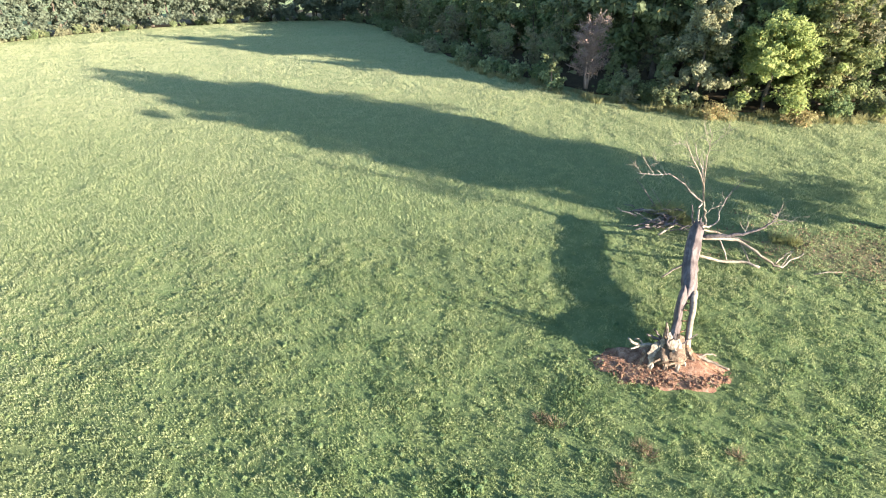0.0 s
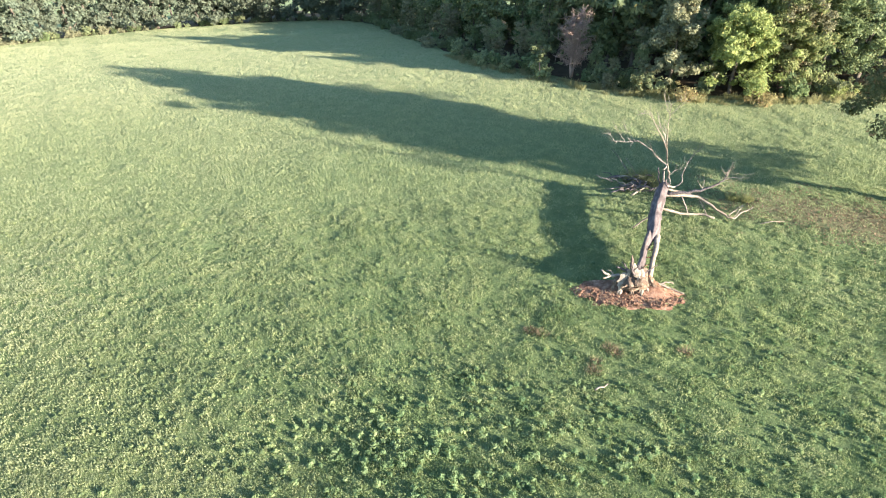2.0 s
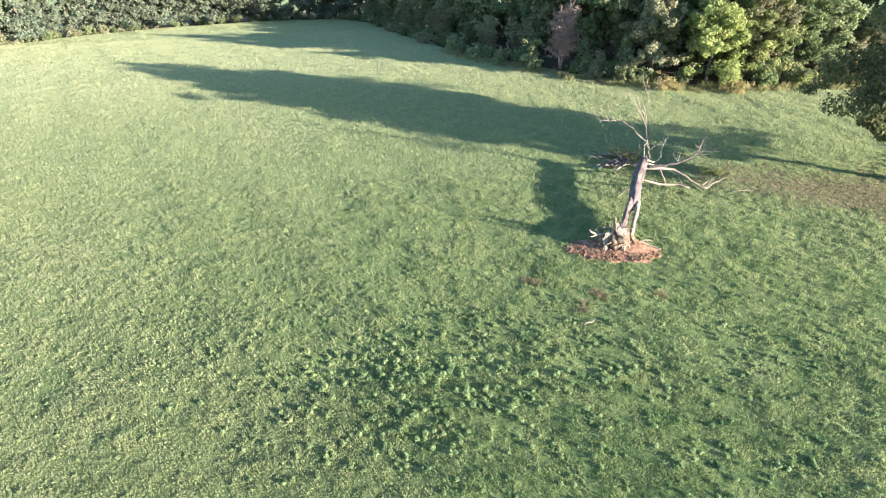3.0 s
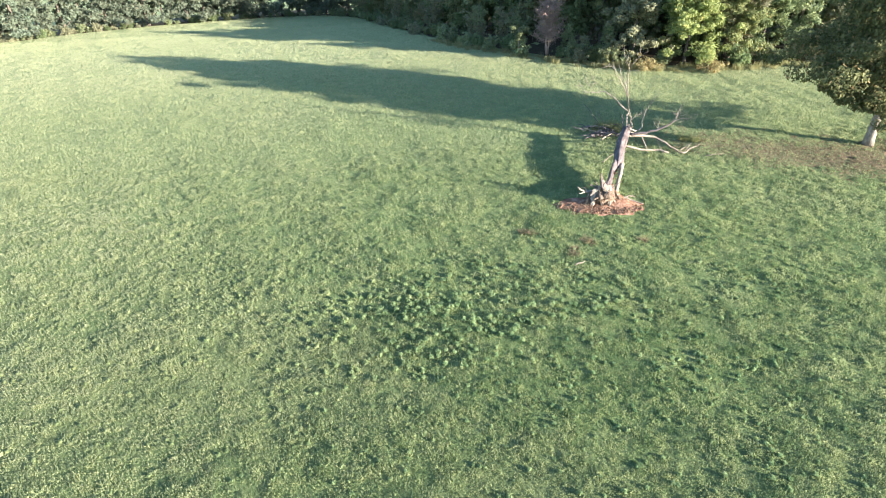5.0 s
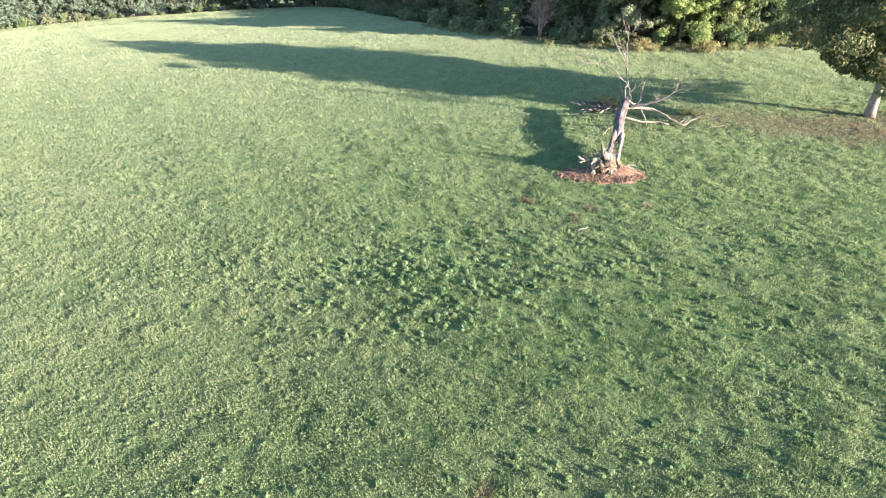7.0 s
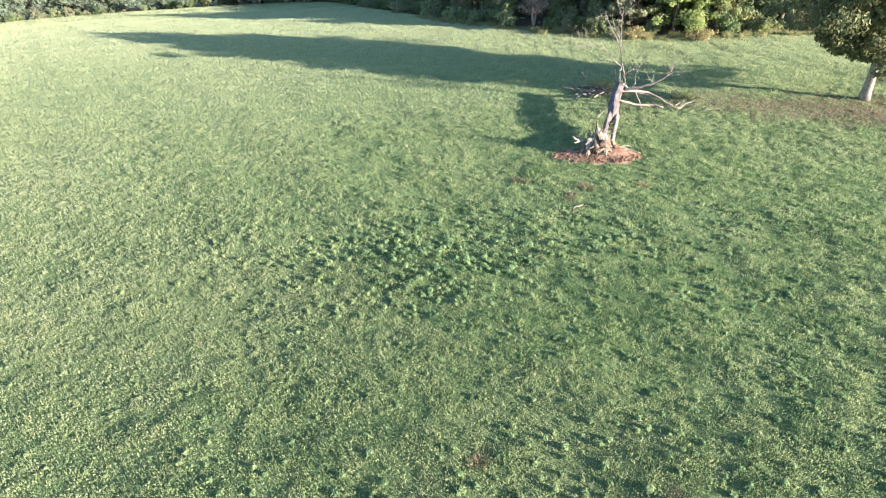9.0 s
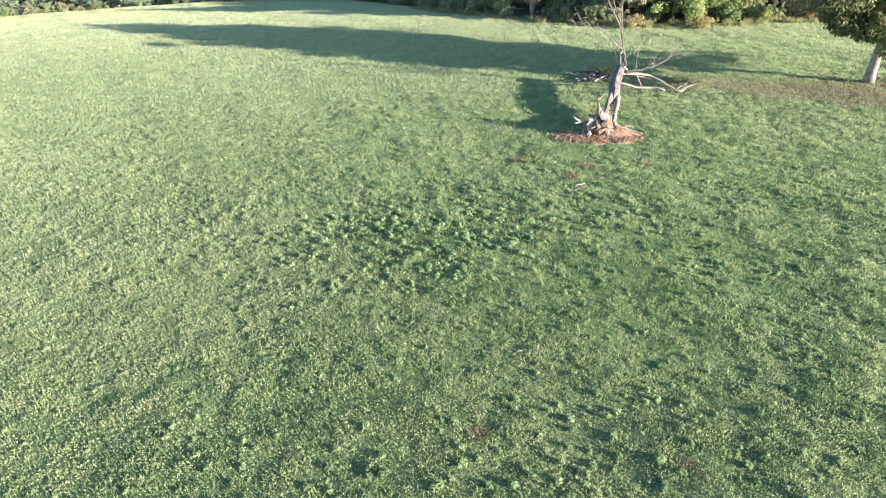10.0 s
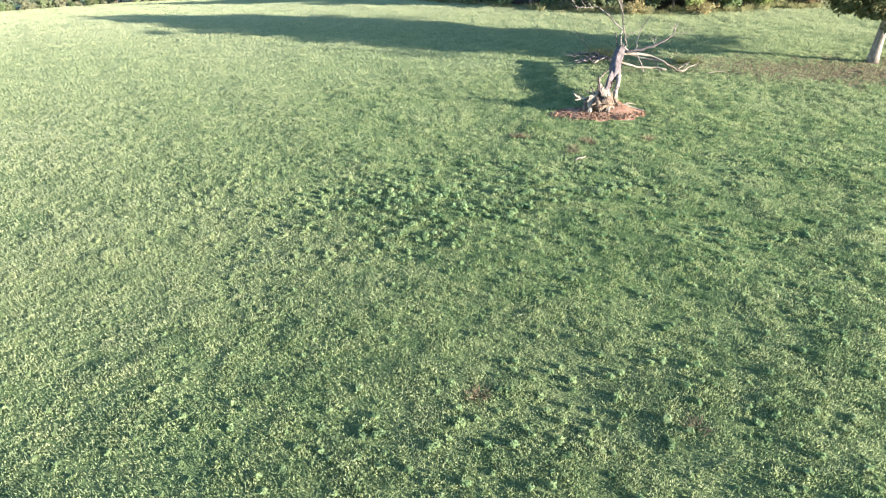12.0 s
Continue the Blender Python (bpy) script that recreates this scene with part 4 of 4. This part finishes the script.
# limbs and branches beyond the fork
forks = [
    # low right-hand limbs
    ([(13.7, 26.9, 1.45), (14.6, 27.0, 1.45), (16.2, 27.2, 1.1), (16.9, 26.4, 0.8), (17.75, 25.9, 0.3), (18.2, 25.75, 0.2), (19.0, 26.2, 0.35), (19.8, 26.6, 0.5)], 0.164, 0.04, BLEACHED),
    ([(17.9, 25.9, 0.3), (18.6, 26.4, 0.45), (19.2, 26.8, 0.55)], 0.057, 0.03, BLEACHED),
    ([(18.2, 25.8, 0.2), (18.8, 26.3, 0.5), (19.1, 26.5, 0.75)], 0.041, 0.02, BLEACHED),
    ([(13.9, 27.0, 1.5), (14.9, 26.7, 1.7), (15.9, 26.4, 2.0), (16.9, 26.3, 2.5), (17.3, 26.4, 2.75), (17.5, 26.4, 3.5)], 0.123, 0.02, DEADWOOD),
    ([(16.9, 26.3, 2.5), (17.3, 26.2, 3.0), (17.4, 26.3, 3.6)], 0.029, 0.012, DEADWOOD),
    ([(17.2, 26.4, 2.7), (17.8, 26.4, 2.9), (18.2, 26.3, 2.8)], 0.029, 0.012, DEADWOOD),
    ([(16.0, 26.4, 2.05), (16.1, 26.6, 2.7)], 0.025, 0.01, DEADWOOD),
    ([(13.1, 25.7, 1.2), (14.2, 25.7, 0.85), (15.2, 25.65, 0.65), (15.9, 25.8, 0.6), (16.7, 25.3, 0.5)], 0.123, 0.1, BLEACHED),
    ([(14.2, 28.2, 1.3), (15.6, 28.6, 0.8), (16.6, 28.4, 0.55), (17.4, 28.0, 0.4)], 0.107, 0.08, BLEACHED),
    ([(16.2, 27.2, 1.1), (16.5, 26.6, 0.5), (16.7, 26.2, 0.05)], 0.049, 0.05, BLEACHED),
    ([(14.9, 27.0, 1.4), (15.3, 26.6, 0.7), (15.5, 26.4, 0.02)], 0.049, 0.04, DEADWOOD),
    # left prop
    ([(12.6, 25.0, 1.2), (11.9, 25.2, 0.5), (11.4, 25.2, 0.05)], 0.082, 0.07, BLEACHED),
    # upright stems
    ([(14.0, 27.6, 1.5), (14.45, 27.9, 1.75), (14.25, 28.0, 2.6), (14.04, 28.0, 3.1), (13.86, 28.0, 4.3), (13.2, 27.9, 5.4), (12.6, 27.8, 6.3), (12.1, 27.7, 7.1)], 0.115, 0.015, BLEACHED),
    ([(13.9, 28.0, 3.8), (13.6, 28.1, 5.2), (13.1, 28.0, 6.0), (12.75, 27.9, 6.8)], 0.043, 0.012, DEADWOOD),
    ([(13.86, 28.0, 4.2), (13.56, 27.8, 5.8), (13.5, 27.7, 6.9), (13.35, 27.5, 7.6)], 0.05, 0.012, BLEACHED),
    ([(14.1, 28.0, 3.0), (13.75, 28.3, 4.6), (13.65, 28.3, 5.6)], 0.032, 0.012, DEADWOOD),
    ([(13.5, 27.7, 6.8), (13.9, 27.5, 7.3), (14.2, 27.3, 7.8)], 0.014, 0.008, DEADWOOD),
    ([(13.5, 27.7, 6.6), (13.2, 27.6, 7.2), (13.0, 27.5, 7.6)], 0.014, 0.008, DEADWOOD),
    ([(12.4, 27.8, 6.6), (12.0, 27.6, 6.9), (11.6, 27.6, 6.95)], 0.014, 0.008, DEADWOOD),
    ([(14.2, 28.2, 1.6), (14.1, 28.5, 2.4), (14.3, 28.7, 2.8), (13.2, 28.9, 3.85), (12.2, 28.9, 4.55), (11.4, 28.9, 4.56), (10.4, 28.9, 4.65)], 0.065, 0.02, DEADWOOD),
    ([(11.3, 28.9, 4.56), (10.9, 28.9, 5.1), (10.7, 28.9, 5.4)], 0.016, 0.008, DEADWOOD),
    ([(12.0, 28.9, 4.55), (11.5, 28.8, 5.2), (11.1, 28.8, 5.6)], 0.016, 0.008, DEADWOOD),
    ([(10.6, 28.9, 4.62), (10.3, 28.9, 5.0), (10.1, 28.9, 5.2)], 0.013, 0.008, DEADWOOD),
    ([(14.4, 27.9, 1.6), (15.4, 29.0, 1.0), (15.95, 29.4, 1.2), (15.9, 29.5, 1.7), (16.1, 29.5, 2.6), (16.5, 29.6, 3.2), (16.95, 29.6, 3.7)], 0.065, 0.015, DEADWOOD),
    ([(14.2, 28.0, 2.2), (14.8, 28.4, 2.5), (15.3, 28.6, 2.6)], 0.022, 0.01, DEADWOOD),
    ([(14.0, 28.2, 1.4), (13.85, 28.5, 2.0), (13.75, 28.6, 2.7)], 0.072, 0.03, DEADWOOD),
]
for i, (pts, r0, r1, mat) in enumerate(forks):
    if mat is BLEACHED:
        r0, r1 = r0 * 0.7, r1 * 0.75
    if mat is DEADWOOD and r0 < 0.07:
        mat, r0, r1 = SILVERED, r0 * 0.95, r1
    limb("branch" if r0 < 0.12 else "limb", pts, r0, r1, mat, 6 if r0 < 0.08 else 9, 400 + i, "bleached bare limb" if mat is BLEACHED and r0 > 0.12 else "")

# fine twigs along the thinner branches
tw, twig_r = bmesh.new(), random.Random(88)
for pts, r0, r1, mat in forks:
    if r1 > 0.025 or pts[-1][2] < 1.0:
        continue
    line = F(*pts)
    for k in range(3 * (len(line) - 1)):
        i = twig_r.randrange(len(line) // 3, len(line) - 1)
        p = line[i].lerp(line[i + 1], twig_r.random())
        d = (line[i + 1] - line[i]).normalized()
        e = p + (d * twig_r.uniform(0.2, 0.9) + Vector((twig_r.gauss(0, 0.6), twig_r.gauss(0, 0.6), twig_r.gauss(0.25, 0.5)))) * twig_r.uniform(0.3, 0.8)
        tube(tw, bent(p, e, 2, 0.08, k), (0.011, 0.009, 0.005), 3, 0, k)
tagged(part("twig_mass", tw, SILVERED, fallen), kind="stuff")

# ---------------------------------------------------------------- red soil at the root pit
bm = bmesh.new()
cx, cy, rx, ry, turn = PIT
rings = []
soil_r = random.Random(17)
for i in range(15):
    q = i / 14
    row = []
    for k in range(72):
        a = 2 * math.pi * k / 72
        rag = 0.96 + 0.2 * noise.noise((math.cos(a) * 2.2, math.sin(a) * 2.2, 4.0)) * 2 + 0.05 * noise.noise((math.cos(a) * 7, math.sin(a) * 7, 1.0)) * 2
        lx, ly = q * rag * rx * math.cos(a), q * rag * ry * math.sin(a)
        c, s = math.cos(radians(turn)), math.sin(radians(turn))
        x, y = cx + lx * c - ly * s, cy + lx * s + ly * c
        lump = 0.5 + 0.5 * noise.noise((x * 1.1, y * 1.6, 0.3)) + 0.35 * noise.noise((x * 4.5, y * 4.5, 0.7))
        row.append(bm.verts.new((x - cx, y - cy, z_at(x, y) + 0.02 + (1 - q ** 3) * (0.03 + 0.17 * lump + 0.4 * math.exp(-((x - 10.7) / 0.9) ** 2 - ((y - 18.3) / 0.5) ** 2)) - (0.06 if i == 14 else 0))))
    rings.append(row)
for a, b in zip(rings, rings[1:]):
    for k in range(72):
        bm.faces.new((a[k], b[k], b[(k + 1) % 72], a[(k + 1) % 72])).smooth = True
soil = part("soil_heap", bm, SOIL, None)
soil.matrix_basis = Matrix.Translation((cx, cy, 0))
tagged(soil, "bare red clay torn up round the roots", "soil", kind="structure")


def clod_mesh(seed):
    bm = bmesh.new()
    bmesh.ops.create_icosphere(bm, subdivisions=1, radius=1.0)
    r = random.Random(seed)
    for v in bm.verts:
        v.co *= r.uniform(0.65, 1.2)
    me = bpy.data.meshes.new("clod")
    bm.to_mesh(me)
    bm.free()
    me.materials.append(SOIL)
    return me


gen = np.random.default_rng(95)
a, q = gen.uniform(0, 2 * np.pi, 700), np.sqrt(gen.random(700)) * 0.95
a = np.where((np.sin(a) > 0) & (gen.random(700) < 0.75), -a, a)
lx, ly = q * rx * np.cos(a), q * ry * np.sin(a) * 0.9 - 0.1
c, s = math.cos(radians(turn)), math.sin(radians(turn))
px, py = cx + lx * c - ly * s, cy + lx * s + ly * c
litter = leaf_cloud(np.stack([px, py, height(px, py) + 0.16 * (1 - q ** 3) + 0.05], 1), np.full(700, 0.03), 1, 0.06, 1.5, 0.3, gen)
tagged(new("leaf_litter", mesh_of("leaf_litter", litter, 3, LEAF_RUST)), "brown dead leaves and root bits on the red soil", "leaf litter", kind="stuff")
tx, ty = gen.uniform(14, 42, 18000), gen.uniform(12, 33, 18000)
share = np.minimum.reduce([ellipse_share(tx, ty, *e) for e in BARE]) + 0.9 * (value_noise(tx, ty, 1.2, 4) - 0.5)
ok = share < 1.05
tx, ty = tx[ok], ty[ok]
litter = leaf_cloud(np.stack([tx, ty, height(tx, ty) + 0.03], 1), np.full(len(tx), 0.04), 1, 0.09, 1.5, 0.5, gen)
tagged(new("fallen_leaves", mesh_of("fallen_leaves", litter, 3, LEAF_RUST)), "brown fallen leaves on the trodden ground under the oak", "leaf litter", kind="stuff")

clods = [clod_mesh(s) for s in range(5)]
for i in range(290):
    a, q = soil_r.uniform(0, 6.283), math.sqrt(soil_r.random()) * 0.93
    lx, ly = q * rx * math.cos(a), q * ry * math.sin(a) * 0.9 - 0.12
    c, s = math.cos(radians(turn)), math.sin(radians(turn))
    ob = new("clod", clods[i % 5])
    ob.parent = soil
    size = soil_r.uniform(0.02, 0.065) * (1.5 if ly < 0 else 0.8)
    ob.matrix_basis = pose(lx * c - ly * s, lx * s + ly * c, 0.1 + 0.06 * (1 - q), soil_r.uniform(0, 360), soil_r.uniform(0, 360), 0) @ Matrix.Diagonal((size, size * 1.3, size * 0.8, 1))

# ---------------------------------------------------------------- broken wood lying about
def stick(points, r0, mat, label, group=""):
    """A dead branch lying on the grass."""
    base = Vector((points[0][0], points[0][1], z_at(points[0][0], points[0][1])))
    bm = bmesh.new()
    pts = [Vector((x, y, z_at(x, y) + dz)) - base for x, y, dz in points]
    tube(bm, pts, [r0 * (1 - 0.6 * i / (len(pts) - 1)) for i in range(len(pts))], 6, 0.1, int(points[0][0] * 100))
    me = bpy.data.meshes.new("dead_branch")
    bm.to_mesh(me)
    bm.free()
    me.materials.append(mat)
    ob = tagged(new("dead_branch", me), label, "branch", group)
    ob.matrix_basis = Matrix.Translation(base)


stick([(5.68, 11.4, 0.1), (5.9, 11.52, 0.16), (6.1, 11.5, 0.16), (6.35, 11.75, 0.1)], 0.05, BLEACHED, "short bleached stick lying in the grass")
stick([(19.7, 25.1, 0.1), (20.5, 25.25, 0.12), (21.3, 25.2, 0.1)], 0.035, BLEACHED, "pale straight stick lying in the grass")
pile = random.Random(23)
for i in range(46):
    x, y = pile.gauss(13.25, 0.75), pile.gauss(31.3, 0.8)
    a, size = pile.uniform(-1.2, 1.2) + (math.pi if i % 2 else 0), pile.uniform(0.5, 1.6)
    lift = pile.uniform(0.05, 0.5)
    dx, dy = math.cos(a) * size, math.sin(a) * size * 0.7
    stick([(x, y, lift), (x + dx * 0.35, y + dy * 0.3, lift + 0.15), (x + dx * 0.7, y + dy * 0.8, lift + 0.12), (x + dx, y + dy, pile.uniform(0.02, 0.5))], pile.uniform(0.03, 0.1), DEADWOOD if i % 5 else BLEACHED, "broken dead branch in a heap behind the fallen tree", "heap of broken branches")
stick([(13.6, 32.4, 0.05), (12.9, 32.9, 0.9), (12.4, 33.3, 1.6), (11.9, 33.3, 2.1)], 0.04, DEADWOOD, "thin dead branch standing up from the heap")
stick([(13.9, 32.0, 0.05), (13.5, 32.6, 0.8), (13.0, 33.2, 1.5)], 0.035, BLEACHED, "thin dead branch standing up from the heap")
